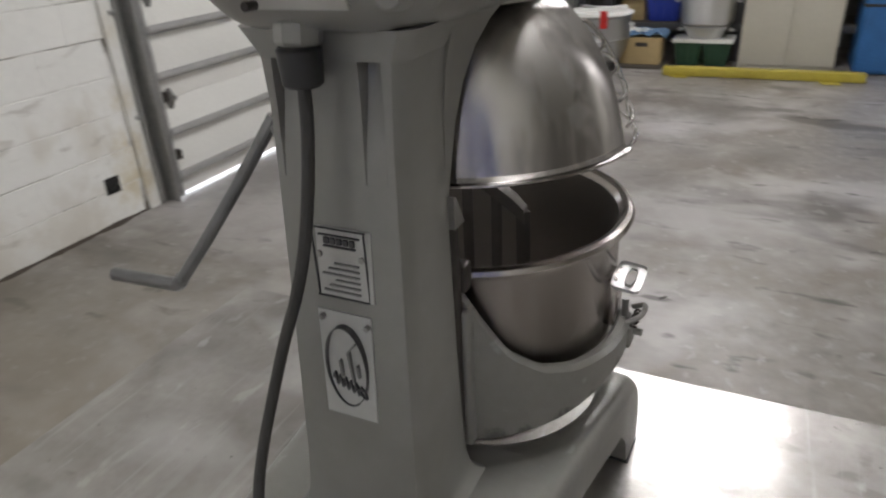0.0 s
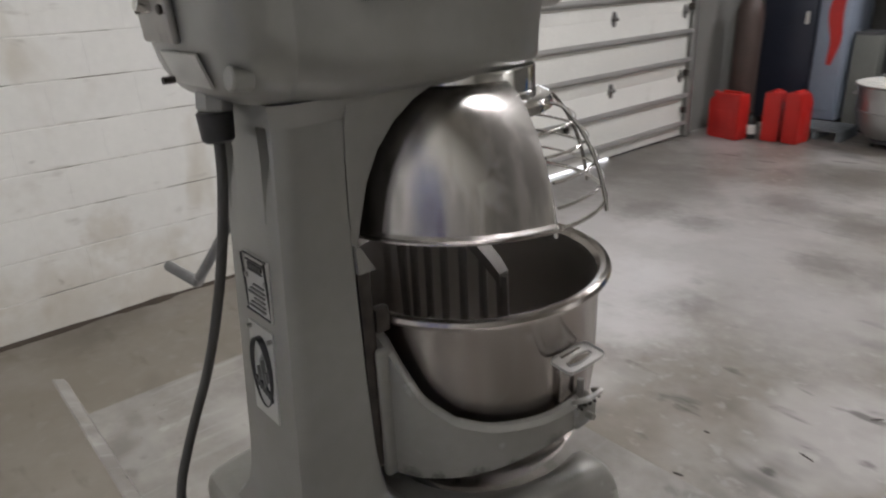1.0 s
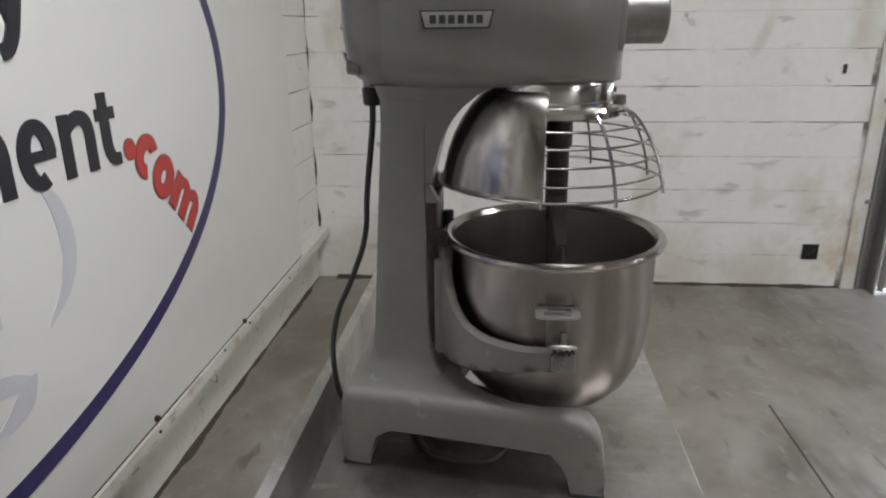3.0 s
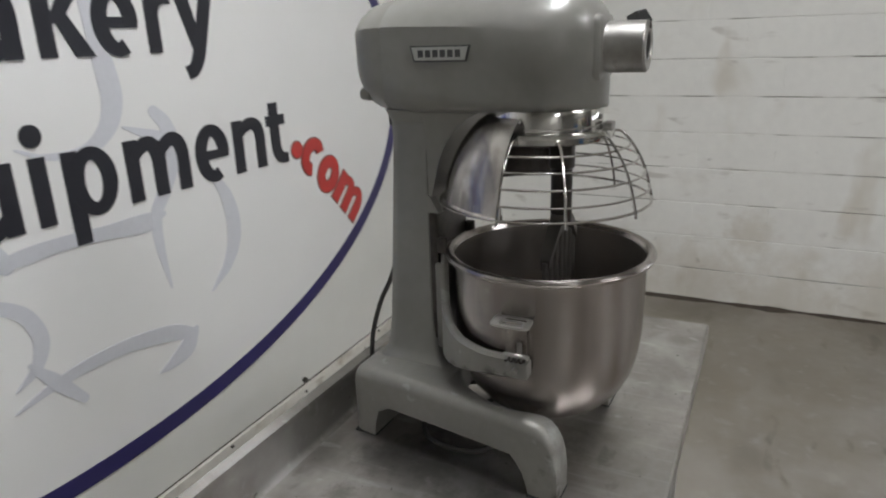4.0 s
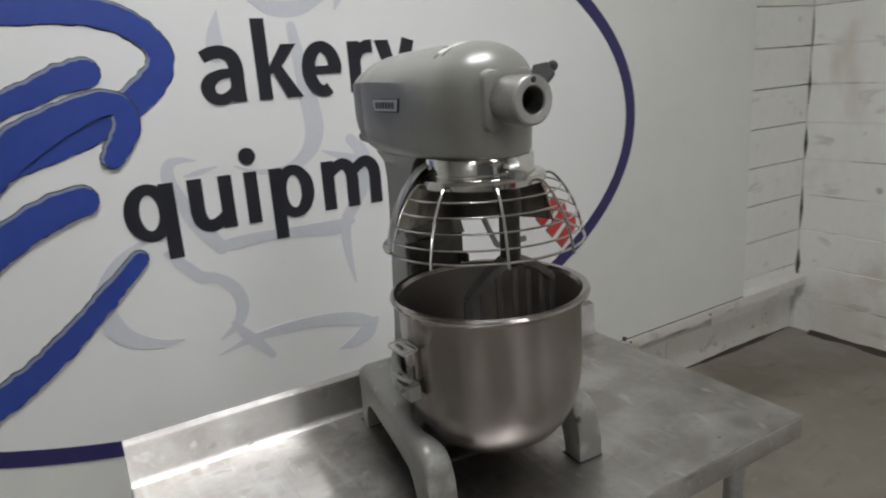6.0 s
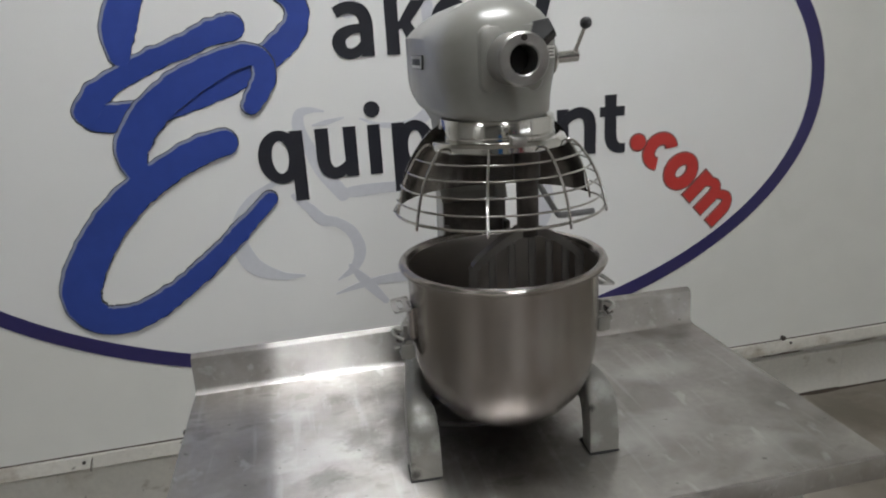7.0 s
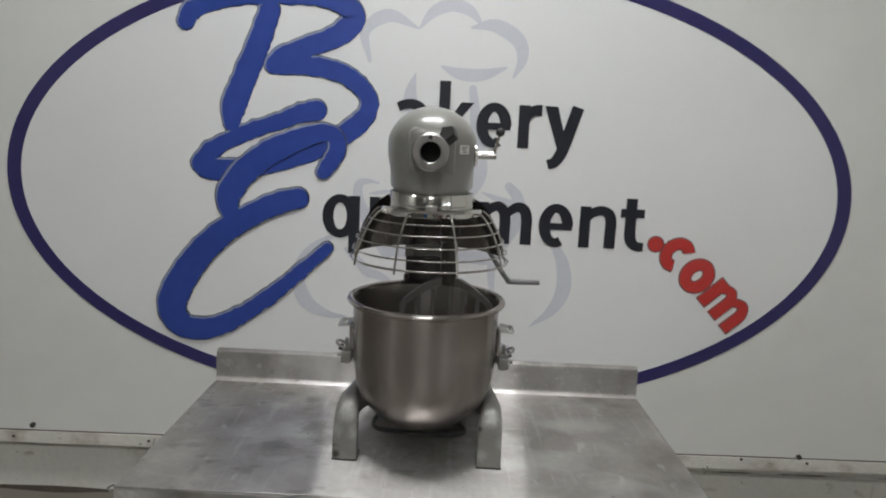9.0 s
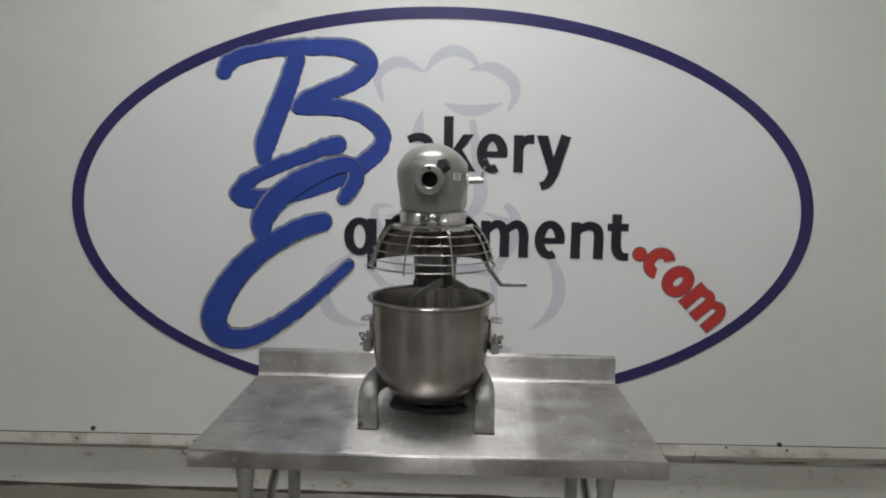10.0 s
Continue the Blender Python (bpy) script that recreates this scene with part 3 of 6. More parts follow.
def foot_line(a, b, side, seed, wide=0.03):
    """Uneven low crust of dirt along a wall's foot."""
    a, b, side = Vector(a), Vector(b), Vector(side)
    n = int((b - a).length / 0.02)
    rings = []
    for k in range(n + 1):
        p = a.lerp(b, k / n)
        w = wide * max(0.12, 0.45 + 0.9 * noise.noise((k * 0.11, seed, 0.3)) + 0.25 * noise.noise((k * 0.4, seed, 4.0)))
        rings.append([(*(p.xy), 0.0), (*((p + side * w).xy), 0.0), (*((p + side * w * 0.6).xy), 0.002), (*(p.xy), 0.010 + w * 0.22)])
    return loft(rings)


tagged(finish(foot_line((XE - 0.001, -0.05, 0), (XE - 0.001, -3.22, 0), (-1, 0, 0), 1.0, 0.05), "dirt_strip", M_GRIME_SHADE), "dark dirt along the foot of the block wall", "dirt", kind="structure")
tagged(finish(foot_line((-3.0, 0.072, 0), (3.0, 0.072, 0), (0, -1, 0), 2.0, 0.026), "dirt_strip", M_GRIME_SHADE), "dark dirt along the foot of the white wall", "dirt", kind="structure")
bm = bmesh.new()
for z0, z1, d in ((1.95, 2.35, 0.010), (1.32, 1.52, 0.007), (1.02, 1.20, 0.012), (0.62, 0.86, 0.010), (0.30, 0.50, 0.016), (1.60, 1.80, 0.005)):
    rings = []
    for k in range(9):
        z = z0 + (z1 - z0) * k / 8
        w = d * (1 - abs(k / 4 - 1)) + 0.001 + 0.003 * abs(noise.noise((z * 30, 1.0, 2.0)))
        rings.append([(XE - 0.0005, 0.0505, z), (XE - 0.0005 - w, 0.0505, z), (XE - 0.0005, 0.0505 - w, z)])
    join(bm, loft(rings))
tagged(finish(bm, "corner_joint", M_GRIME_SHADE), "dark broken joint up the corner of the walls", "joint", kind="structure")

# garage door in the east wall
DX = 3.012
door = thing("door_1", (DX, -5.17, 0.03), "closed white sectional garage door with steel ribs", "garage door", kind="structure")
for k, (z0, z1) in enumerate(((0.021, 0.615), (0.615, 1.21), (1.21, 1.82), (1.82, 2.43), (2.43, 3.05))):
    if k == 2:
        bm = bmesh.new()
        ys = [-6.90, -6.58, -5.97, -5.44, -4.83, -4.28, -3.675, -3.44]
        for a in range(0, 8, 2):
            box(DX, DX + 0.045, ys[a], ys[a + 1], z0, z1, bm=bm)
        for a in range(1, 7, 2):
            box(DX, DX + 0.045, ys[a], ys[a + 1], z0, 1.435, bm=bm)
            box(DX, DX + 0.045, ys[a], ys[a + 1], 1.715, z1, bm=bm)
        part("door_section", bm, M_DOORSKIN, door, smooth=False)
        for a in range(1, 7, 2):
            w = part("window_pane", box(DX + 0.018, DX + 0.024, ys[a] - 0.005, ys[a + 1] + 0.005, 1.43, 1.72), M_GLASS, door, "clear pane with bright daylight behind it", smooth=False)
            w.visible_shadow = False
            bm = bmesh.new()
            for q in ((ys[a] - 0.03, ys[a + 1] + 0.03, 1.408, 1.435), (ys[a] - 0.03, ys[a + 1] + 0.03, 1.715, 1.745), (ys[a] - 0.03, ys[a], 1.435, 1.715), (ys[a + 1], ys[a + 1] + 0.03, 1.435, 1.715)):
                box(DX - 0.012, DX + 0.016, *q, bm=bm)
            part("window_frame", bm, M_WHITEPL, door, smooth=False)
    else:
        part("door_section", box(DX, DX + 0.045, -6.90, -3.44, z0, z1, 0.004), M_DOORSKIN, door)
for z in (0.158, 0.434, 0.774, 1.038, 1.372, 1.90, 2.30, 2.80):
    bm = box(DX - 0.055, DX, -6.89, -3.45, z - 0.022, z + 0.004, 0.003)
    box(DX - 0.055, DX - 0.046, -6.89, -3.45, z + 0.004, z + 0.016, bm=bm)
    box(DX - 0.010, DX - 0.0005, -6.89, -3.45, z - 0.042, z - 0.022, bm=bm)
    part("strut", bm, M_STRUT, door, "galvanised stiffening rib")
for z in (0.615, 1.21):
    for y in (-3.53, -4.56, -5.69, -6.80):
        bm = loft([[(x, y + u, z + v) for u, v in ((-0.012, -0.062), (0.012, -0.062), (0.034, -0.016), (0.034, 0.016), (0.014, 0.062), (-0.014, 0.062), (-0.034, 0.016), (-0.034, -0.016))] for x in (DX - 0.008, DX - 0.0005)])
        join(bm, rod((DX - 0.016, y - 0.038, z), (DX - 0.016, y + 0.038, z), 0.014, 10))
        part("hinge", bm, M_HINGE, door, "dull steel hinge")
part("latch", box(DX - 0.03, DX, -5.11, -5.05, 0.345, 0.395, 0.004), M_GREASE, door, "dark slide bolt")
part("bottom_seal", rod((DX + 0.022, -6.89, 0.018), (DX + 0.022, -5.74, 0.018), 0.018, 8), M_BLACK, door, "black rubber seal")
for y, s in ((-3.385, 1), (-6.955, -1)):
    tr = thing("door_track", (DX, y, 0), "galvanised vertical steel door track on the wall", "door track", kind="structure")
    part("angle", box(2.955, XE - 0.001, y - 0.006, y + 0.006, 0.0, 3.1, 0.002), M_GALV, tr)
    part("flange", box(XE - 0.010, XE - 0.001, y + 0.008 * s if s > 0 else y - 0.075, y + 0.075 if s > 0 else y - 0.008, 0.0, 3.1, 0.002), M_GALV, tr)
    part("rail", tube([(2.972, y - 0.04 * s, 0.02), (2.972, y - 0.04 * s, 1.5), (2.972, y - 0.04 * s, 3.1)], 0.018, 10), M_GALV, tr)
    for z in (0.28, 0.64, 1.25, 2.1):
        part("roller_bracket", box(2.962, 3.008, y - 0.085 * s - 0.02, y - 0.085 * s + 0.02, z - 0.03, z + 0.03, 0.004), M_GREASE, tr, "dark roller bracket")
jamb = thing("jamb", (XE, -3.24, 0), "white painted jamb with a steel conduit beside the garage door", "jamb", kind="structure")
part("post", box(XE - 0.022, XE - 0.002, -3.305, -3.225, 0, CEIL - 0.02, 0.004), M_BLOCK, jamb)
for z in (0.56, 1.15, 1.46):
    part("clip", box(XE - 0.035, XE - 0.022, -3.33, -3.275, z - 0.012, z + 0.012, 0.002), M_GALV, jamb)
part("conduit", rod((XE - 0.032, -3.318, 0.02), (XE - 0.032, -3.318, 3.6), 0.010, 12), M_GALV, jamb)
hole = thing("wall_box", (XE, -3.02, 0.19), "dark square opening low in the white block wall", "wall opening", kind="structure")
part("frame", box(XE - 0.006, XE - 0.002, -3.068, -2.972, 0.185, 0.281, 0.001), M_DARK, hole)
part("cable_end", tube([(XE - 0.006, -3.04, 0.25), (XE - 0.02, -3.03, 0.24), (XE - 0.014, -3.0, 0.215)], 0.006, 8), M_BLACK, hole)
mark = thing("wall_mark", (XE, -3.043, 1.32), "small chipped bracket mark on the block wall", "wall mark", kind="structure")
part("anchor", box(XE - 0.010, XE - 0.001, -3.052, -3.034, 1.298, 1.348, 0.002), M_GREASE, mark)
tagged(finish(box(7.0, 7.05, -14, 4, -0.2, 7), "backdrop", M_OUT, smooth=False), "bright overcast daylight outside the door", "backdrop", kind="structure")

# housings over all lamps, the added west fill lamp too
for lx, ly in LAMPS:
    fx = thing("ceiling_light", (lx, ly, CEIL - 0.12), "white ceiling fixture out of view, the far west one added as fill", "ceiling light", "ceiling lights in rows")
    bm = box(lx - 0.72, lx + 0.72, ly - 0.28, ly + 0.28, CEIL - 0.10, CEIL - 0.002, 0.004)
    part("housing", bm, M_WHITEPL, fx)
    for s in (-1, 1):
        part("side_rim", box(lx - 0.72, lx + 0.72, ly + s * 0.275 - 0.006, ly + s * 0.275 + 0.006, CEIL - 0.16, CEIL - 0.10, 0.001), M_WHITEPL, fx)

# ---- wall sign ----
sign = thing("wall_sign", (-0.03, 0.0, 0.5), "large oval wall sign with blue script and dark words", "sign")
EX, EZ, RX, RZ = -0.030, 1.400, 1.686, 0.906
part("sign_face", flat(oval(EX, EZ, RX - 0.03, RZ - 0.03, 96), -0.002, 0.0), M_SIGN, sign, "glossy white oval field", smooth=False)
part("border", band(oval(EX, EZ, RX, RZ, 128), oval(EX, EZ, RX - 0.055, RZ - 0.052, 128), -0.004, 0.0), M_NAVY, sign, "dark navy oval border", smooth=False)
made_swirls, made_strokes = [], []


def swirl(rows):
    """One pale brush mark of the figure behind the words."""
    k = len(made_swirls)
    made_swirls.append(part("swirl", ribbon(rows, -0.0030 - 0.0001 * k, -0.001), M_GREY, sign, "pale grey swirl", smooth=False))


swirl([(-0.28, 1.899, 0.015), (-0.3, 2.009, 0.04), (-0.21, 2.069, 0.05), (-0.1, 2.029, 0.01)])
swirl([(-0.09, 2.029, 0.01), (-0.04, 2.089, 0.04), (0.03, 2.119, 0.05), (0.1, 2.099, 0.04), (0.15, 2.049, 0.01)])
swirl([(0.11, 2.039, 0.01), (0.2, 2.049, 0.05), (0.29, 1.999, 0.055), (0.31, 1.929, 0.04), (0.28, 1.859, 0.01)])
swirl([(0, 1.889, 0.01), (0.07, 1.864, 0.045), (0.16, 1.864, 0.045), (0.25, 1.894, 0.01)])
swirl([(-0.12, 1.739, 0.06), (-0.115, 1.799, 0.04), (-0.1, 1.859, 0.005)])
swirl([(0.125, 1.809, 0.03), (0.161, 1.551, 0.062), (0.162, 1.468, 0.062), (0.128, 1.405, 0.048), (0.058, 1.365, 0.03), (-0.044, 1.368, 0.016), (-0.111, 1.394, 0.006)])
swirl([(-0.229, 1.426, 0.006), (-0.271, 1.433, 0.019), (-0.308, 1.421, 0.033), (-0.313, 1.372, 0.041), (-0.289, 1.313, 0.041), (-0.252, 1.233, 0.051), (-0.192, 1.145, 0.046)])
swirl([(-0.206, 1.149, 0.018), (-0.147, 1.151, 0.04), (-0.048, 1.155, 0.037), (0.076, 1.149, 0.039), (0.202, 1.142, 0.054), (0.268, 1.153, 0.016)])
swirl([(-0.268, 1.383, 0.006), (-0.222, 1.390, 0.017), (-0.168, 1.401, 0.006)])
swirl([(0.183, 1.408, 0.006), (0.234, 1.388, 0.022), (0.307, 1.354, 0.042), (0.363, 1.296, 0.02)])
swirl([(0.288, 1.437, 0.034), (0.323, 1.394, 0.047), (0.335, 1.314, 0.055), (0.287, 1.221, 0.045), (0.243, 1.155, 0.039), (0.237, 1.062, 0.03), (0.254, 0.932, 0.006)])
swirl([(0.458, 1.237, 0.013), (0.519, 1.146, 0.049), (0.534, 1.029, 0.06), (0.491, 0.936, 0.042), (0.406, 0.866, 0.007)])
swirl([(-0.355, 1.155, 0.019), (-0.307, 1.107, 0.034), (-0.269, 1.064, 0.04), (-0.22, 1.049, 0.034), (-0.173, 1.009, 0.039), (-0.152, 0.942, 0.042), (-0.177, 0.881, 0.03), (-0.235, 0.843, 0.006)])
swirl([(-0.248, 0.791, 0.006), (-0.159, 0.813, 0.024), (-0.052, 0.825, 0.035), (0.081, 0.823, 0.041), (0.223, 0.798, 0.05), (0.308, 0.762, 0.036)])
swirl([(0.319, 0.775, 0.018), (0.276, 0.732, 0.061), (0.209, 0.706, 0.034), (0.164, 0.697, 0.006)])
swirl([(-0.191, 0.890, 0.013), (-0.14, 0.823, 0.038), (-0.077, 0.744, 0.025)])
swirl([(-0.373, 1.229, 0.008), (-0.498, 1.147, 0.036), (-0.551, 1.040, 0.053), (-0.518, 0.933, 0.059), (-0.43, 0.882, 0.032), (-0.351, 0.873, 0.008)])


def script_stroke(rows):
    """One blue brush stroke with its pale line and soft dark outline."""
    k = len(made_strokes)
    g = 0.006 if k >= 4 else 0.0
    st = part("script_stroke", ribbon(rows, -0.0065 - g - 0.0003 * k, -0.002, rag=0.005, steps=18), M_BLUE, sign, "blue brushed script stroke", smooth=False)
    part("stroke_line", ribbon([(x - 0.005, z + 0.005, w) for x, z, w in rows], -0.0046 - g - 0.0002 * k, -0.002, 0.0018, rag=0.005, steps=18), M_LINE, st, "thin pale line along the stroke", smooth=False)
    part("stroke_edge", ribbon([(x - 0.004, z + 0.003, w) for x, z, w in rows], -0.0034 - g - 0.0002 * k, -0.002, 0.0065, rag=0.006, steps=18), M_EDGE, st, "dark soft outline", smooth=False)
    made_strokes.append(st)


script_stroke([(-0.989, 2.014, 0.064), (-0.971, 2.049, 0.069), (-0.916, 2.081, 0.066), (-0.827, 2.104, 0.059), (-0.713, 2.121, 0.061), (-0.600, 2.127, 0.066), (-0.487, 2.128, 0.069), (-0.399, 2.110, 0.079), (-0.343, 2.064, 0.081), (-0.373, 2.008, 0.081), (-0.449, 1.965, 0.076), (-0.538, 1.932, 0.071), (-0.614, 1.898, 0.071), (-0.648, 1.870, 0.066)])
script_stroke([(-0.653, 1.863, 0.061), (-0.551, 1.867, 0.069), (-0.437, 1.859, 0.071), (-0.348, 1.825, 0.071), (-0.289, 1.771, 0.066), (-0.276, 1.721, 0.066), (-0.309, 1.663, 0.074), (-0.385, 1.603, 0.076), (-0.475, 1.553, 0.076), (-0.579, 1.511, 0.074), (-0.696, 1.478, 0.076), (-0.813, 1.452, 0.081), (-0.904, 1.453, 0.081), (-0.938, 1.468, 0.071)])
script_stroke([(-0.943, 1.473, 0.066), (-0.900, 1.523, 0.069), (-0.837, 1.562, 0.061), (-0.733, 1.613, 0.059), (-0.616, 1.655, 0.061), (-0.539, 1.687, 0.069), (-0.480, 1.700, 0.076)])
script_stroke([(-0.666, 2.067, 0.079), (-0.716, 1.927, 0.084), (-0.763, 1.814, 0.089), (-0.806, 1.708, 0.094), (-0.815, 1.634, 0.061)])
script_stroke([(-0.452, 1.459, 0.051), (-0.419, 1.506, 0.061), (-0.396, 1.563, 0.064), (-0.419, 1.610, 0.061), (-0.483, 1.609, 0.069), (-0.586, 1.569, 0.087), (-0.695, 1.506, 0.097), (-0.782, 1.427, 0.097), (-0.830, 1.346, 0.092), (-0.821, 1.276, 0.066)])
script_stroke([(-0.549, 1.351, 0.081), (-0.637, 1.326, 0.084), (-0.737, 1.277, 0.087), (-0.865, 1.191, 0.097), (-0.973, 1.074, 0.107), (-1.050, 0.944, 0.117), (-1.063, 0.865, 0.112), (-1.017, 0.804, 0.097), (-0.936, 0.795, 0.087), (-0.845, 0.824, 0.076), (-0.743, 0.884, 0.066), (-0.622, 0.978, 0.059), (-0.516, 1.074, 0.053), (-0.429, 1.155, 0.043)])

TALL = 0.166


def stacked(shapes):
    bm = shapes[0]
    for other in shapes[1:]:
        join(bm, other)
    return bm


def line_of(rows, z0, k, turn_round=None):
    """A stroke with square ends; rows of (x, z over the base line, width)."""
    if turn_round is not None:
        rows = [(turn_round - x, TALL - z, w) for x, z, w in rows]
    return ribbon([(x, z0 + z, w) for x, z, w in rows], -0.0062 - 0.0004 * k, -0.002, tips=False)


def hump(a, b):
    """A shoulder that leaves a stem at a and comes down as a stem at b."""
    return [(a, 0.112, 0.030), (a + 0.024, 0.138, 0.036), ((a + b) / 2 + 0.010, 0.151, 0.039), (b - 0.010, 0.137, 0.043), (b, 0.105, 0.044), (b, 0.055, 0.044), (b, 0.0, 0.044)]


def block_bar(x0, x1, z0, z1, base, k=0):
    return flat([(x0, base + z0), (x1, base + z0), (x1, base + z1), (x0, base + z1)], -0.0060 - 0.0004 * k, -0.002)


def hoop_shape(x0, x1, base, k=1):
    m, r = (x0 + x1) / 2, (x1 - x0) / 2
    return band(oval(m, base + 0.083, r, 0.088, 44), oval(m, base + 0.083, r - 0.044, 0.054, 44), -0.0060 - 0.0004 * k, -0.002)


def open_hoop(x0, x1, base):
    """A hoop cut open at the lower right, with a bar across."""
    m, r = (x0 + x1) / 2, (x1 - x0) / 2
    rows = []
    for a in range(-4, 311, 15):
        t = 0.035 + 0.010 * abs(math.cos(radians(a)))
        rows.append((m + (r - t / 2) * math.cos(radians(a)), 0.083 + (0.088 - t / 2) * math.sin(radians(a)), t))
    return stacked([line_of(rows, base, 1), block_bar(x0 + 0.030, x1 - 0.003, 0.066, 0.093, base)])


def word(shapes):
    part("word_mark", shapes, M_INK, sign, "near-black word shape", smooth=False)


UP, LO = 1.590, 1.205
word(stacked([line_of([(-0.163, 0.138, 0.034), (-0.137, 0.149, 0.036), (-0.106, 0.151, 0.038), (-0.078, 0.137, 0.042), (-0.066, 0.105, 0.043), (-0.066, 0.05, 0.043), (-0.066, 0.0, 0.043)], UP, 0),
              line_of([(-0.072, 0.088, 0.028), (-0.115, 0.085, 0.030), (-0.147, 0.069, 0.039), (-0.157, 0.045, 0.043), (-0.145, 0.019, 0.037), (-0.118, 0.011, 0.033), (-0.090, 0.023, 0.032), (-0.072, 0.045, 0.026)], UP, 1)]))
word(stacked([block_bar(-0.004, 0.039, 0.0, 0.245, UP), flat([(0.036, UP + 0.075), (0.036, UP + 0.096), (0.083, UP + TALL), (0.133, UP + TALL), (0.068, UP + 0.085)], -0.0064, -0.002),
              flat([(0.040, UP + 0.098), (0.078, UP + 0.101), (0.141, UP), (0.088, UP)], -0.0068, -0.002)]))
word(open_hoop(0.145, 0.283, UP))
word(stacked([block_bar(0.310, 0.353, 0.0, TALL, UP), line_of([(0.336, 0.102, 0.030), (0.350, 0.133, 0.036), (0.374, 0.147, 0.040), (0.400, 0.148, 0.043)], UP, 1)]))
word(stacked([flat([(0.411, UP + TALL), (0.461, UP + TALL), (0.505, UP + 0.020), (0.482, UP - 0.015), (0.468, UP)], -0.0060, -0.002),
              line_of([(0.541, TALL, 0.046), (0.521, 0.10, 0.045), (0.499, 0.03, 0.046), (0.482, -0.018, 0.044), (0.460, -0.050, 0.040), (0.434, -0.060, 0.038)], UP, 1)]))
word(stacked([hoop_shape(-0.454, -0.312, LO), block_bar(-0.348, -0.304, -0.067, TALL, LO)]))
word(stacked([block_bar(-0.172, -0.130, 0.0, TALL, LO), line_of(hump(-0.243, -0.151), LO, 1, -0.394)]))
word(stacked([block_bar(-0.091, -0.049, 0.0, TALL, LO), flat(oval(-0.071, LO + 0.216, 0.027, 0.027, 24), -0.006, -0.002)]))
word(stacked([hoop_shape(-0.001, 0.138, LO), block_bar(-0.009, 0.034, -0.067, TALL, LO)]))
word(stacked([block_bar(0.171, 0.214, 0.0, TALL, LO), line_of(hump(0.193, 0.2795), LO, 1), line_of(hump(0.2795, 0.366), LO, 2)]))
word(open_hoop(0.416, 0.554, LO))
word(stacked([block_bar(0.580, 0.623, 0.0, TALL, LO), line_of(hump(0.602, 0.705), LO, 1)]))
word(stacked([line_of([(0.784, 0.205, 0.043), (0.784, 0.10, 0.044), (0.786, 0.05, 0.045), (0.797, 0.025, 0.042), (0.816, 0.013, 0.037), (0.842, 0.012, 0.034)], LO, 1), block_bar(0.743, 0.838, 0.128, 0.163, LO)]))


def red_mark(cx, cz, kind, turn, grow, f):
    if kind == "dot":
        bm = flat(oval(0, 0, 0.029 + grow / 2, 0.029 + grow / 2, 24), f, -0.002)
    elif kind == "ring":
        bm = band(oval(0, 0, 0.064 + grow / 2, 0.073 + grow / 2, 40), oval(0, 0, 0.020 - grow / 2, 0.031 - grow / 2, 40), f, -0.002)
    elif kind == "arc":
        bm = ribbon([(0.042 * math.cos(radians(a)), 0.050 * math.sin(radians(a)), 0.042 + grow) for a in range(52, 312, 12)], f, -0.002, tips=False)
    else:
        shapes = []
        for k, (a, b) in enumerate(((-0.075, 0.0), (0.0, 0.075))):
            shapes.append(ribbon([(x, z * 0.78 - 0.062 - (grow / 2 if z == 0 else 0), w * (0.95 if z < 0.12 else 0.85) + grow) for x, z, w in hump(a, b)], f - 0.0003 * k, -0.002, tips=False))
        shapes.append(bar(-0.075, -0.062 - grow / 2, -0.075, 0.064 + grow / 2, 0.044 + grow, f - 0.0006, -0.002))
        bm = stacked(shapes)
    return moved(bm, Matrix.Translation((cx, 0, cz)) @ Matrix.Rotation(radians(-turn), 4, "Y"))


for cx, cz, kind, turn in ((0.894, 1.231, "dot", 0), (0.984, 1.191, "arc", -45), (1.073, 1.108, "ring", -46), (1.197, 0.988, "triple", -47)):
    rm = part("tail_mark", red_mark(cx, cz, kind, turn, 0.0, -0.007), M_RED, sign, "red tail shape", smooth=False)
    part("tail_edge", red_mark(cx, cz, kind, turn, 0.011, -0.0045), M_REDEDGE, rm, "dull dark red outline", smooth=False)

# ---- work table ----
table = thing("work_table", (0, -1.15, 0), "stainless steel work table with a low backsplash, standing off the wall", "table")
TX0, TX1, TY0, TY1 = -0.602, 0.613, -1.447, -0.838
bm = box(TX0, TX1, TY0, TY1, TZ - 0.004, TZ, 0.0015)
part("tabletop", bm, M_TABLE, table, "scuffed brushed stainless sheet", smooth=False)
part("front_skirt", box(TX0 + 0.001, TX1 - 0.001, TY0 - 0.003, TY0 + 0.004, TZ - 0.048, TZ - 0.0035, 0.002), M_TABLE, table)
for x in (TX0, TX1):
    part("side_skirt", box(x - 0.003, x + 0.003, TY0 + 0.004, TY1, TZ - 0.048, TZ - 0.0045, 0.001), M_TABLE, table)
prof = [(TY1 - 0.010, TZ), (TY1 - 0.004, TZ + 0.004), (TY1, TZ + 0.012), (TY1 + 0.003, TZ + 0.074), (TY1 + 0.006, TZ + 0.082), (TY1 + 0.022, TZ + 0.088), (TY1 + 0.024, TZ + 0.086),
        (TY1 + 0.009, TZ + 0.078), (TY1 + 0.006, TZ + 0.010), (TY1 + 0.002, TZ - 0.004)]
part("backsplash", loft([[(x, y, z) for y, z in prof] for x in (TX0, TX1)]), M_TABLE, table, "folded stainless backsplash lip")
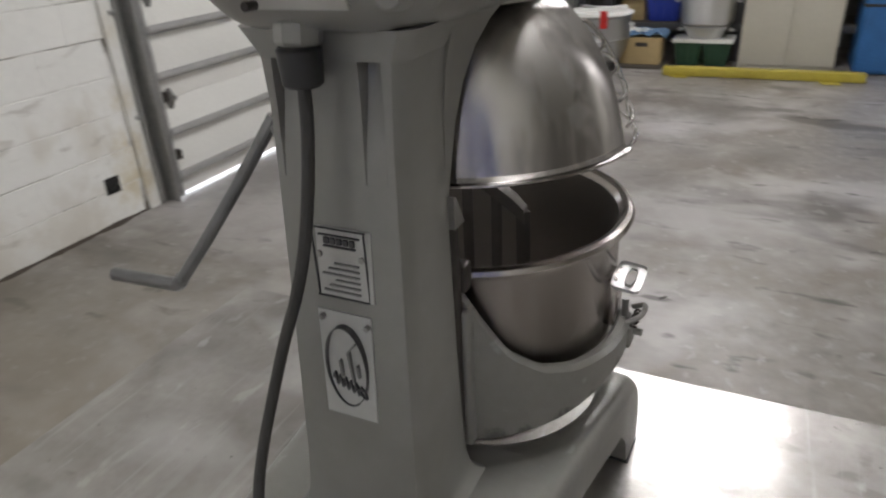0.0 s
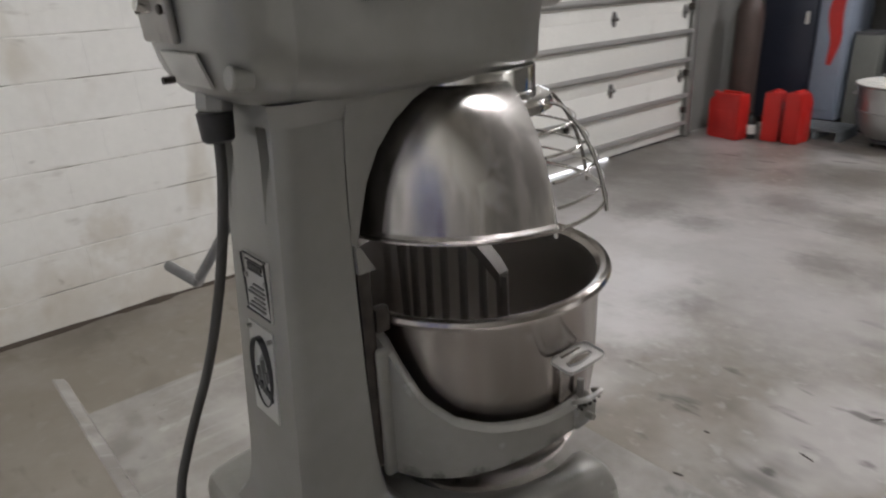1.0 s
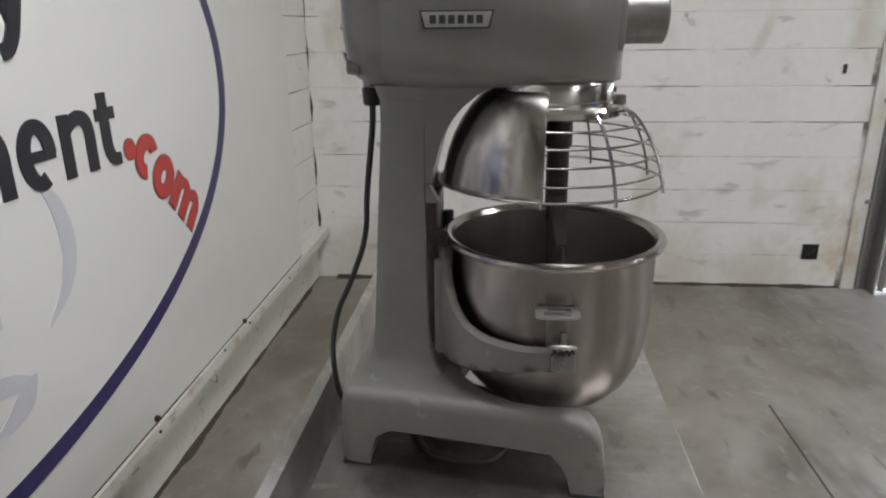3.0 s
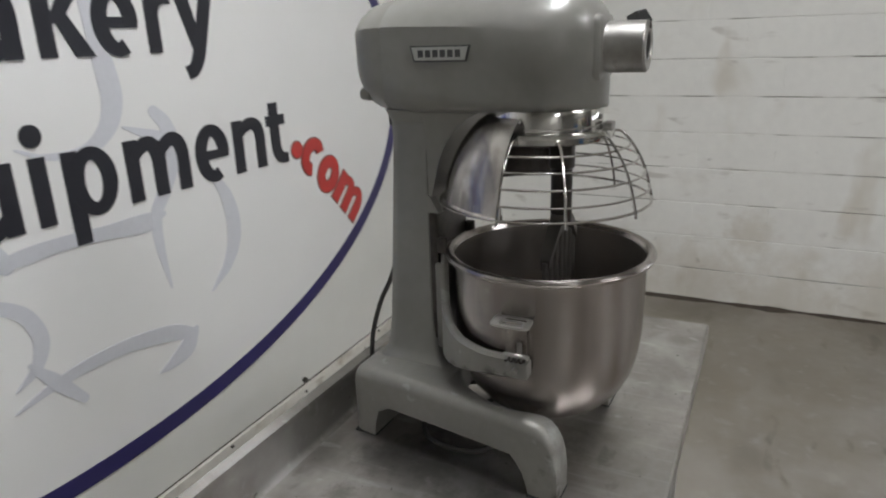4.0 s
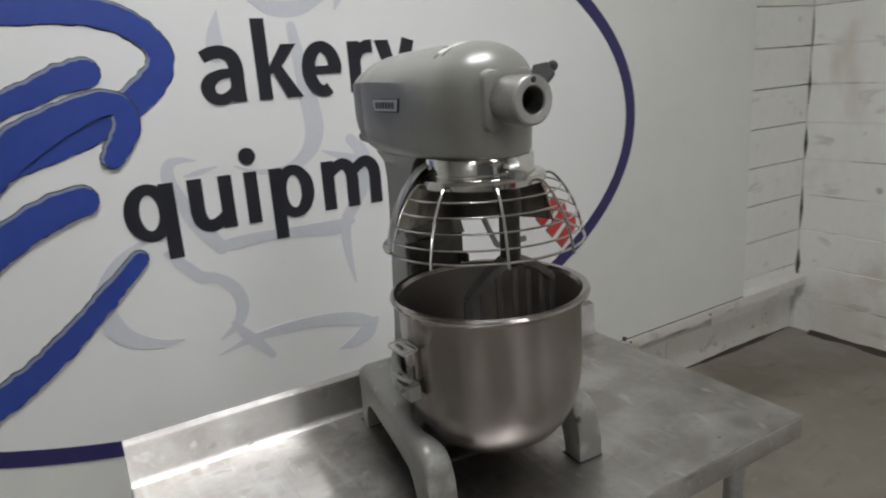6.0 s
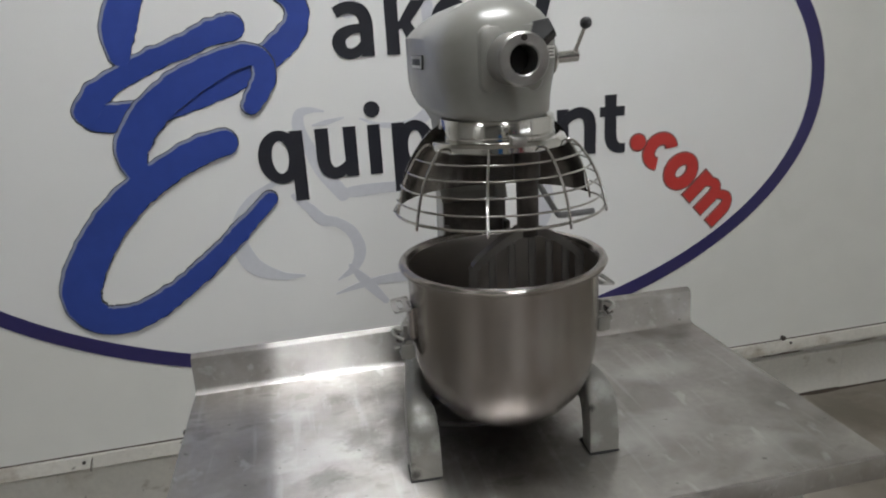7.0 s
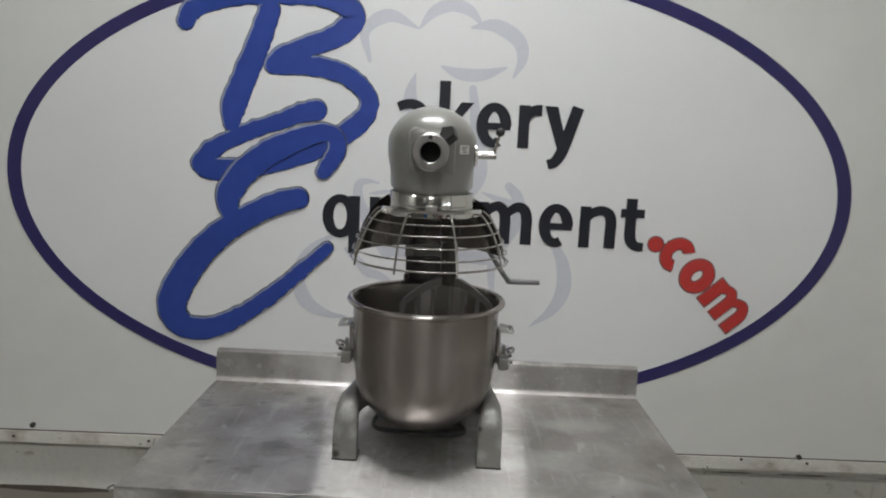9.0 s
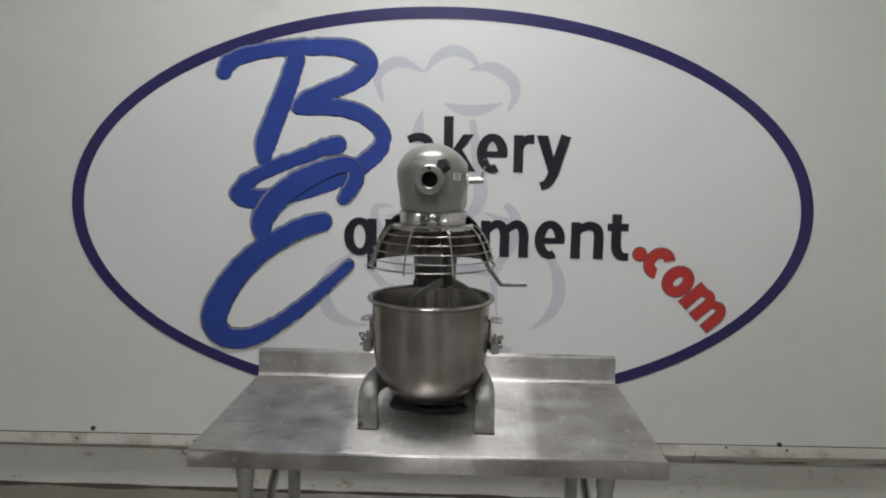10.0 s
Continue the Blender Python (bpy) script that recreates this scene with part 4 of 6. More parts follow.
for x in (-0.47, 0.47):
    part("channel", box(x - 0.03, x + 0.03, TY0 + 0.03, TY1 - 0.02, TZ - 0.046, TZ - 0.0045, 0.004), M_GALV, table)
    for y in (-1.395, -0.895):
        leg = part("leg", rod((x, y, 0.05), (x, y, TZ - 0.05), 0.0205, 20), M_GALV, table)
        part("gusset", rod((x, y, TZ - 0.10), (x, y, TZ - 0.048), 0.0235, 20, 0.026), M_GALV, leg)
        part("foot", rod((x, y, 0.0), (x, y, 0.055), 0.016, 16, 0.0215), M_GALV, leg)
    part("brace", rod((x, -0.905, TZ - 0.07), (x, -1.385, 0.50), 0.014, 14), M_GALV, table)
    part("side_rail", rod((x, -1.375, 0.22), (x, -0.915, 0.22), 0.0165, 14), M_GALV, table)
part("rear_rail", rod((-0.45, -0.895, 0.24), (0.45, -0.895, 0.24), 0.0165, 14), M_GALV, table)
part("corner_clip", tube([(TX0 - 0.003, TY0 + 0.01, TZ - 0.002), (TX0 - 0.014, TY0 + 0.006, TZ - 0.008), (TX0 - 0.004, TY0 + 0.006, TZ - 0.018)], 0.002, 8), M_CHROME, table)

# ---- planetary mixer ----
AX, AY = 0.006, -1.211
mixer = thing("stand_mixer", (0, -1.1, TZ), "grey enamelled planetary bakery mixer on the steel table", "mixer")

# base: two arched feet round a hollow for the bowl
ys = sorted(set([-0.888, -0.890, -0.894, -0.902, -0.915, -0.934, -0.937, -0.946, -0.97, -1.0, -1.03, -1.05, -1.065] + [round(-1.0752 - 0.0028 * k * k * 0.35, 4) for k in range(0, 9)]
                + [-1.17, -1.2, -1.22, -1.235, -1.242, -1.248, -1.252, -1.262, -1.275, -1.285, -1.293, -1.298, -1.301]), reverse=True)


def curve(x, rows):
    return float(np.interp(x, [r[0] for r in rows][::-1], [r[1] for r in rows][::-1]))


TOP = [(-0.888, 1.012), (-0.890, 1.022), (-0.894, 1.030), (-0.902, 1.035), (-0.93, 1.037), (-1.20, 1.035), (-1.242, 1.034), (-1.262, 1.030), (-1.275, 1.024), (-1.285, 1.014), (-1.293, 1.000), (-1.298, 0.982), (-1.301, 0.955)]
BOT = [(-0.888, 0.9035), (-0.934, 0.9035), (-0.937, 0.93), (-0.946, 0.957), (-0.97, 0.971), (-1.22, 0.969), (-1.235, 0.952), (-1.242, 0.940), (-1.248, 0.920), (-1.252, 0.9035), (-1.301, 0.9035)]
OUT = [(-0.888, 0.128), (-0.890, 0.134), (-0.894, 0.138), (-0.902, 0.141), (-1.0, 0.152), (-1.15, 0.172), (-1.20, 0.180), (-1.235, 0.1845), (-1.301, 0.187)]
base_bm = bmesh.new()
for s in (-1, 1):
    rings = []
    for y in ys:
        xo, zt, zb = curve(y, OUT), curve(y, TOP), curve(y, BOT)
        d = y - AY
        xi = math.sqrt(0.145 ** 2 - d * d) if abs(d) < 0.145 else 0.0
        if d < 0:
            xi = max(xi, 0.134)
        r = min(0.020, (zt - zb) * 0.4)
        ri = min(0.016, xi * 0.25)
        ring = [(xo, zb)]
        ring += [(xo - r + r * math.cos(a), zt - r + r * math.sin(a)) for a in np.linspace(0, math.pi / 2, 6)]
        ring += [(xi + ri - ri * math.sin(a), zt - ri + ri * math.cos(a)) for a in np.linspace(0, math.pi / 2, 5)]
        ring += [(xi, zb)]
        rings.append([(s * x, y, z) for x, z in ring])
    join(base_bm, loft(rings))
SKEW = Matrix.Translation((AX, AY, 0)) @ Matrix.Rotation(radians(-1.9), 4, "Z") @ Matrix.Translation((-AX, -AY, 0))
part("base", moved(base_bm, SKEW), M_CASTIRON, mixer, "arched grey cast base with worn toes")

# thin black layers that give the dark line below the base
for s in (-1, 1):
    part("base_underlay", moved(box(min(s * 0.133, s * 0.1885), max(s * 0.133, s * 0.1885), -1.3025, -1.250, TZ + 0.0003, 0.904, 0.001), SKEW), M_BLACK, mixer, "thin dark layer under the base")
    part("base_underlay", moved(box(min(s * 0.08, s * 0.142), max(s * 0.08, s * 0.142), -0.935, -0.8875, TZ + 0.0003, 0.904, 0.001), SKEW), M_BLACK, mixer, "thin dark layer under the base")

CX = 0.007


def col_ring(z, yb, yf, wb, wf, dip=0.0):
    flutes = [(c + e, yb - dip * q) for c in (-0.037, 0.037) for e, q in ((-0.0095, 0), (-0.0085, 0.8), (-0.004, 1), (0.004, 1), (0.0085, 0.8), (0.0095, 0))]
    wb, wf = wb + 0.007, wf - 0.008
    pts = flutes + [(wb, yb), (wf - 0.003, yb - 0.007), (wf, yb - 0.016), (wf, yf + 0.004), (wf - 0.004, yf), (-wf + 0.004, yf), (-wf, yf + 0.004), (-wf, yb - 0.016), (-wf + 0.003, yb - 0.007), (-wb, yb)]
    return [(CX + x, y, z) for x, y in pts]


part("column", loft([col_ring(1.030, -0.905, -1.050, 0.064, 0.092), col_ring(1.037, -0.908, -1.044, 0.060, 0.086), col_ring(1.044, -0.914, -1.036, 0.056, 0.080),
                     col_ring(1.056, -0.921, -1.030, 0.053, 0.076), col_ring(1.075, -0.926, -1.026, 0.052, 0.074), col_ring(1.11, -0.930, -1.023, 0.051, 0.073),
                     col_ring(1.20, -0.936, -1.021, 0.049, 0.071), col_ring(1.385, -0.948, -1.021, 0.046, 0.068), col_ring(1.41, -0.9495, -1.021, 0.046, 0.068, 0.003), col_ring(1.44, -0.9515, -1.0225, 0.046, 0.0685, 0.010),
                     col_ring(1.4735, -0.952, -1.030, 0.048, 0.072, 0.018), col_ring(1.475, -0.952, -1.031, 0.048, 0.072),
                     col_ring(1.480, -0.951, -1.036, 0.050, 0.075), col_ring(1.497, -0.946, -1.062, 0.058, 0.084)]), M_PAINT, mixer, "upright grey column")


def head_ring(y, w, zb, zc, zt, rb, soft=0.0, taper=0.0):
    """Flat sides, a crease at zc and a shallow crown; soft rounds the crease away."""
    wb = w * (1 - taper)
    half = [(wb - rb + rb * math.sin(a), zb + rb - rb * math.cos(a)) for a in np.linspace(0, math.pi / 2, 7)]
    half += [(w * (1 - taper * g), zb + rb + (zc - zb - rb) * q) for q, g in ((0.12, 0.95), (0.28, 0.72), (0.45, 0.38), (0.6, 0.12), (0.72, 0.0))]
    h = max(zt - zc, 0.002)
    rad = (w * w + h * h) / (2 * h)
    edge = math.asin(min(1.0, w / rad))
    for k in range(11):
        f = 1 - k / 11
        crown = (rad * math.sin(edge * f), zt - rad + rad * math.cos(edge * f))
        a = math.pi / 2 * (1 - f)
        round_ = (w * math.cos(a) ** 0.85, zc + h * math.sin(a))
        half.append(tuple(soft * r + (1 - soft) * c for r, c in zip(round_, crown)))
    ring = [(0, zb)] + half + [(0, zt)] + [(-x, z) for x, z in reversed(half)]
    return [(0.003 + x, y, z) for x, z in ring]


HW, R0, Y0 = 0.0965, 0.0955, -1.212
rings = [head_ring(-0.904, 0.052, 1.548, 1.602, 1.632, 0.045, 0.6), head_ring(-0.906, 0.072, 1.530, 1.614, 1.650, 0.055, 0.5), head_ring(-0.911, 0.084, 1.515, 1.620, 1.659, 0.058, 0.3),
         head_ring(-0.920, 0.091, 1.505, 1.624, 1.666, 0.060, 0.15), head_ring(-0.935, 0.0945, 1.498, 1.627, 1.671, 0.055)]
for y, dw in ((-0.960, 0.0), (-0.962, -0.0005), (-0.964, -0.0005), (-0.966, 0.0)):
    rings.append(head_ring(y, 0.0955 + dw, 1.494 - dw, 1.628 + dw, 1.675 + dw, 0.048))
rings += [head_ring(-1.0, HW, 1.492, 1.628, 1.678, 0.040), head_ring(-1.1, HW, 1.494, 1.625, 1.681, 0.026), head_ring(-1.15, HW, 1.496, 1.622, 1.682, 0.018, 0.0, 0.02),
          head_ring(-1.18, HW, 1.497, 1.617, 1.682, 0.018, 0.05, 0.07), head_ring(Y0, HW, 1.498, 1.612, 1.682, 0.012, 0.18, 0.11)]
for a in (12, 24, 36, 47, 57, 66, 74, 80, 85, 88):
    c, s = math.cos(radians(a)), math.sin(radians(a))
    rings.append(head_ring(Y0 - R0 * s, R0 * c, 1.498 + 0.002 * s, 1.610 + 0.004 * s, 1.610 + 0.004 * s + 0.072 * c, min(0.012, R0 * c * 0.6), 0.18 + 0.75 * s, 0.11))
head = part("head", loft(rings), M_PAINT, mixer, "rounded grey motor housing")
part("neck_fillet", loft([[(CX + sx * w, yf if k > 1 else -1.019, z) for k, sx in enumerate((-1, 1, 1, -1))] for z, w, yf in
                          ((1.4975, 0.075, -1.125), (1.484, 0.070, -1.098), (1.465, 0.065, -1.075), (1.44, 0.062, -1.055), (1.41, 0.060, -1.041), (1.37, 0.059, -1.030), (1.338, 0.058, -1.0225))]), M_PAINT, mixer)

from mathutils.bvhtree import BVHTree
shell = bmesh.new()
shell.from_mesh(head.data)
tree = BVHTree.FromBMesh(shell)
off = head.location + mixer.location


def crown_patch(cx, cy, w, h, seed, m, label):
    """An uneven patch on the crown, laid on the housing."""
    bm = bmesh.new()
    ring_ = []
    for k in range(18):
        a = 2 * math.pi * k / 18
        r = 1 + 0.45 * noise.noise((math.cos(a) * 1.7, math.sin(a) * 1.7, seed))
        x, y = cx + w * r * math.cos(a), cy + h * r * math.sin(a)
        hit = tree.ray_cast(Vector((x, y, 1.9)) - off, Vector((0, 0, -1)))[0]
        ring_.append(hit + off + Vector((0, 0, 0.0006)))
    mid = tree.ray_cast(Vector((cx, cy, 1.9)) - off, Vector((0, 0, -1)))[0] + off + Vector((0, 0, 0.0007))
    vs, c = [bm.verts.new(p) for p in ring_], bm.verts.new(mid)
    for k in range(18):
        bm.faces.new((vs[k], vs[(k + 1) % 18], c))
    part("crown_spot", bm, m, mixer, label)


# two pale patches with small dark ones round them
crown_patch(-0.020, -1.206, 0.022, 0.016, 1.0, M_WHITEPL, "pale uneven patch on the crown")
crown_patch(-0.046, -1.199, 0.009, 0.011, 5.0, M_WHITEPL, "pale uneven patch on the crown")
for cx, cy, w, h, seed in ((-0.052, -1.216, 0.009, 0.004, 2.0), (-0.036, -1.187, 0.004, 0.008, 3.0), (-0.060, -1.196, 0.004, 0.006, 7.0), (-0.012, -1.224, 0.008, 0.004, 9.0)):
    crown_patch(cx, cy, w, h, seed, M_GREASE, "small dark patch beside the pale ones")
shell.free()

# badge on the west side: dark frame, pale field, plain dark bars
XB = -0.0928
bd = part("badge", loft([[(XB - 0.0032, y, z) for y, z in ((-1.019, 1.5985), (-1.121, 1.5985), (-1.114, 1.5745), (-1.025, 1.5745))],
                         [(XB + 0.004, y, z) for y, z in ((-1.019, 1.5985), (-1.121, 1.5985), (-1.114, 1.5745), (-1.025, 1.5745))]]), M_PLATEINK, mixer, "small trapezoid maker's badge", smooth=False)
part("badge_field", loft([[(x, y, z) for y, z in ((-1.0222, 1.5965), (-1.1178, 1.5965), (-1.1120, 1.5767), (-1.0270, 1.5767))] for x in (XB - 0.0042, XB - 0.0030)]), M_PLATE, bd, "pale metal field", smooth=False)
for k in range(6):
    y = -1.0335 - 0.0126 * k
    part("badge_bar", box(XB - 0.0052, XB - 0.0040, y - 0.0088, y, 1.5812, 1.5922), M_PLATEINK, bd, "dark bar", smooth=False)

# front hub with its bore, knob and sticker
def rounded_square(h, r, y, cz, n=5):
    pts = []
    for q, (sx, sz) in enumerate(((1, 1), (-1, 1), (-1, -1), (1, -1))):
        for a in np.linspace(90 * q, 90 * q + 90, n):
            pts.append((0.004 + sx * (h - r) + r * math.cos(radians(a)), y, cz + sz * (h - r) + r * math.sin(radians(a))))
    return pts


hub = part("attachment_hub", loft([rounded_square(0.049, 0.016, -1.270, 1.588), rounded_square(0.049, 0.016, -1.296, 1.588), rounded_square(0.046, 0.015, -1.302, 1.588), rounded_square(0.040, 0.014, -1.305, 1.588)]), M_PAINT, mixer, "square grey boss for attachments")


def tunnel(r_out, r_in, y0, y1, depth, cx, cz, seg=40):
    """A barrel from y0 forward to y1 with a bore."""
    rows = [(r_out, y0), (r_out, y1 + 0.003), (r_out - 0.003, y1), (r_in + 0.002, y1), (r_in, y1 + 0.002), (r_in, y1 + depth)]
    return loft([[(cx + r * math.cos(2 * math.pi * k / seg), y, cz + r * math.sin(2 * math.pi * k / seg)) for k in range(seg)] for r, y in rows], cap=False)


part("barrel", tunnel(0.0375, 0.0205, -1.300, -1.3645, 0.050, 0.002, 1.588), M_ALU, hub, "bare metal barrel with a round bore")
part("bore_back", rod((0.002, -1.320, 1.588), (0.002, -1.317, 1.588), 0.0212, 24), M_DARK, hub, "dark bore")
part("pin", rod((0.002, -1.3665, 1.6172), (0.002, -1.361, 1.6172), 0.0045, 12), M_GREASE, hub)
part("thumb_knob", moved(loft([[(0.0185 * s * math.cos(a), y, 0.0185 * s * math.sin(a)) for a in np.linspace(0, 2 * math.pi, 6)[:-1]] for s, y in ((0.85, -0.013), (1.0, -0.009), (1.0, 0.009), (0.6, 0.014))]),
                         Matrix.Translation((0.037, -1.342, 1.6225)) @ Matrix.Rotation(radians(-25), 4, "X") @ Matrix.Rotation(radians(-25), 4, "Z") @ Matrix.Rotation(radians(20), 4, "Y")), M_BLACK, mixer, "black five-sided plastic knob", smooth=False)
part("knob_stem", rod((0.030, -1.340, 1.607), (0.037, -1.342, 1.621), 0.007, 12), M_BLACK, mixer)
stk = part("sticker", moved(box(-0.013, 0.013, -0.001, 0.001, -0.009, 0.009), Matrix.Translation((0.0710, -1.2825, 1.5945)) @ Matrix.Rotation(radians(46), 4, "Z")), M_WHITEPL, mixer, "small pale instruction sticker", smooth=False)
for k in range(3):
    part("sticker_line", moved(box(-0.009, 0.008 - 0.003 * (k % 2), -0.0018, -0.0008, -0.001, 0.001), Matrix.Translation((0.0710, -1.2825, 1.5995 - 0.005 * k)) @ Matrix.Rotation(radians(46), 4, "Z")), M_GREASE, stk, smooth=False)

# speed lever on the east side
lv = part("lever_plate", rod((0.092, -1.215, 1.583), (0.102, -1.215, 1.583), 0.026, 28), M_CHROME, mixer, "bright round lever plate")
part("lever_shaft", rod((0.100, -1.215, 1.583), (0.143, -1.215, 1.585), 0.0095, 20), M_CHROME, lv)
part("lever_arm", rod((0.136, -1.217, 1.588), (0.146, -1.235, 1.628), 0.0035, 12, 0.003), M_CHROME, lv)
part("lever_ball", ball((0.147, -1.237, 1.634), 0.0095, 20), M_BLACK, lv, "black ball grip")

# rear: switch plate, blank plate, boss and cord gland
rp = part("switch_plate", moved(box(-0.034, 0.034, -0.004, 0.004, -0.027, 0.027, 0.003), Matrix.Translation((0.021, -0.899, 1.575)) @ Matrix.Rotation(radians(-4), 4, "X")), M_ALU, mixer, "rounded switch cover plate")
part("toggle", rod((0.021, -0.897, 1.577), (0.021, -0.884, 1.580), 0.006, 12), M_CHROME, rp)
for dx in (-0.026, 0.026):
    part("screw", rod((0.021 + dx, -0.897, 1.575), (0.021 + dx, -0.892, 1.575), 0.004, 10), M_GREASE, rp)
pl = part("blank_plate", moved(box(-0.037, 0.037, -0.0015, 0.0015, -0.0145, 0.0145, 0.001), Matrix.Translation((-0.010, -0.905, 1.5285)) @ Matrix.Rotation(radians(-20), 4, "X")), M_PLATE, mixer, "blank pale metal plate")
for dx, dz in ((-0.030, 0.0105), (0.030, -0.0105)):
    part("screw", rod((-0.010 + dx, -0.905, 1.5285 + dz), (-0.010 + dx, -0.898 - dz * 0.36, 1.5285 + dz), 0.0032, 10), M_GREASE, pl)
part("rear_boss", rod((-0.072, -0.930, 1.522), (-0.072, -0.912, 1.524), 0.010, 18), M_PAINT, mixer)
gl = part("cord_gland", rod((0.010, -0.930, 1.4615), (0.010, -0.930, 1.4890), 0.0145, 20, 0.0160), M_BLACK, mixer, "black ribbed cord gland")
part("gland_nut", rod((0.010, -0.931, 1.4885), (0.010, -0.933, 1.506), 0.0165, 8), M_PAINT, gl)
part("cord", tube([(0.010, -0.930, 1.463), (0.011, -0.928, 1.430), (0.014, -0.922, 1.385), (0.020, -0.915, 1.340), (0.030, -0.909, 1.300), (0.046, -0.903, 1.255), (0.057, -0.892, 1.210), (0.063, -0.876, 1.168),
                   (0.064, -0.860, 1.130), (0.057, -0.844, 1.095), (0.045, -0.836, 1.060), (0.029, -0.834, 1.025), (0.012, -0.8395, 0.993), (0.003, -0.8455, 0.962), (0.004, -0.856, 0.936), (0.016, -0.876, 0.914),
                   (0.024, -0.92, 0.9065), (-0.02, -1.0, 0.9065), (-0.06, -1.04, 0.9065), (-0.03, -1.10, 0.9065), (0.05, -1.08, 0.9065)], 0.0050, 12, steps=10), M_CORD, mixer, "dark rubber power cord")

part("cord_coil", tube([(0.05, -1.08, 0.9055), (0.10, -1.10, 0.906), (0.105, -1.14, 0.9065), (0.05, -1.165, 0.911), (-0.05, -1.16, 0.912), (-0.115, -1.12, 0.906), (-0.10, -1.02, 0.906), (0.0, -0.985, 0.913),
                        (0.09, -1.02, 0.9165), (0.095, -1.10, 0.917), (0.02, -1.14, 0.922), (-0.06, -1.12, 0.93), (-0.09, -1.06, 0.938), (-0.04, -1.01, 0.93)], 0.0050, 10, steps=10), M_CORD, mixer, "coiled dark cord under the base")

# plates on the back of the column, with plain bars for the fine print
n1 = part("name_plate", moved(box(-0.0255, 0.0255, -0.001, 0.001, -0.031, 0.031), Matrix.Translation((CX - 0.003, -0.9430, 1.316)) @ Matrix.Rotation(radians(3.7), 4, "X")), M_PLATE, mixer, "printed metal rating plate", smooth=False)


def back_mark(x0, x1, z0, z1, par, m=M_PLATEINK, lift=0.0018):
    yb = -0.9345 - (0.5 * (z0 + z1) - 1.20) * 0.065
    part("print_bar", box(CX + x0, CX + x1, yb + 0.0002, yb + lift + 0.0006, z0 - 0.003, z1 - 0.003), m, par, smooth=False)


for x0, x1, z0, z1 in ((-0.0245, 0.0245, 1.3488, 1.3494), (-0.0245, 0.0245, 1.2886, 1.2892), (-0.0245, -0.0239, 1.289, 1.349), (0.0239, 0.0245, 1.289, 1.349), (-0.019, 0.019, 1.343, 1.344), (-0.015, 0.015, 1.3335, 1.3345)):
    back_mark(x0, x1, z0, z1, n1)
for k in range(5):
    back_mark(-0.014 + 0.006 * k, -0.0098 + 0.006 * k, 1.3362, 1.3415, n1)
for k in range(6):
    back_mark(-0.017, 0.018 - 0.006 * (k % 3), 1.294 + 0.005 * k, 1.2952 + 0.005 * k, n1, M_FAINT)
for dx, dz in ((-0.02, 0.004), (0.02, 0.004)):
    part("rivet", rod((CX + dx, -0.944, 1.319 + dz), (CX + dx, -0.940, 1.319 + dz), 0.0028, 10), M_ALU, n1)
n2 = part("dealer_plate", moved(box(-0.0255, 0.0255, -0.001, 0.001, -0.052, 0.052), Matrix.Translation((CX + 0.002, -0.9365, 1.2195)) @ Matrix.Rotation(radians(3.7), 4, "X")), M_DEALER, mixer, "pale plate with a thin oval mark", smooth=False)
ov = band(oval(CX + 0.002, 1.220, 0.0205, 0.041, 40), oval(CX + 0.002, 1.220, 0.0196, 0.0401, 40), -0.9315, -0.938)
part("oval_mark", ov, M_PLATEINK, n2, smooth=False)
wave = [(0.0165 - 0.028 * k / 22, 1.207 - 0.010 * k / 22 + 0.0055 * math.sin(k * 1.55), 0.0013) for k in range(23)] + [(-0.0135, 1.199, 0.0013), (-0.0155, 1.191, 0.0013), (-0.011, 1.194, 0.0013), (-0.006, 1.203, 0.0013)]
part("scribble", ribbon([(CX + x, z, w) for x, z, w in wave], -0.9318, -0.938, steps=4), M_PLATEINK, n2, "dark signature-like squiggle", smooth=False)
for (ax, az), (bx, bz) in (((-0.004, 1.204), (-0.001, 1.236)), ((0.007, 1.209), (0.008, 1.226)), ((-0.001, 1.236), (-0.010, 1.247)), ((-0.010, 1.212), (-0.009, 1.224))):
    part("scribble", bar(CX + ax, az, CX + bx, bz, 0.0018, -0.9316, -0.938), M_FAINT, n2, smooth=False)
for dx, z in ((0.022, 1.266), (-0.021, 1.263), (0.020, 1.175)):
    part("screw", rod((CX + dx, -0.941, z), (CX + dx, -0.9335, z), 0.0026, 10), M_ALU, n2)
# slide, yoke and latches
part("slideway", box(CX - 0.0625, CX + 0.0625, -1.035, -1.019, 1.085, 1.321, 0.002), M_GREASE, mixer, "dark greased slideway")
for s in (-1, 1):
    x0, x1 = sorted((CX + s * 0.045, CX + s * 0.0655))
    part("slide_stop", loft([[(x, -1.019, 1.322), (x, -1.040, 1.322), (x, -1.034, 1.332), (x, -1.024, 1.350), (x, -1.019, 1.352)] for x in (x0, x1)]), M_CASTIRON, mixer, "chipped stop above the slide")
    part("slide_pin", box(CX + s * 0.060 - 0.006, CX + s * 0.060 + 0.006, -1.052, -1.034, 1.250, 1.278, 0.003), M_GREASE, mixer, "dark hinge block beside the slide")
part("slide_block", box(CX - 0.053, CX + 0.053, -1.0385, -1.0345, 1.08, 1.258, 0.001), M_PAINT, mixer)
YT = [(0, 1.258), (13, 1.256), (19, 1.246), (25, 1.214), (33, 1.176), (44, 1.152), (56, 1.142), (75, 1.138), (98, 1.140)]
YB = [(0, 1.064), (30, 1.068), (50, 1.078), (70, 1.094), (82, 1.101), (98, 1.104)]
rings = []
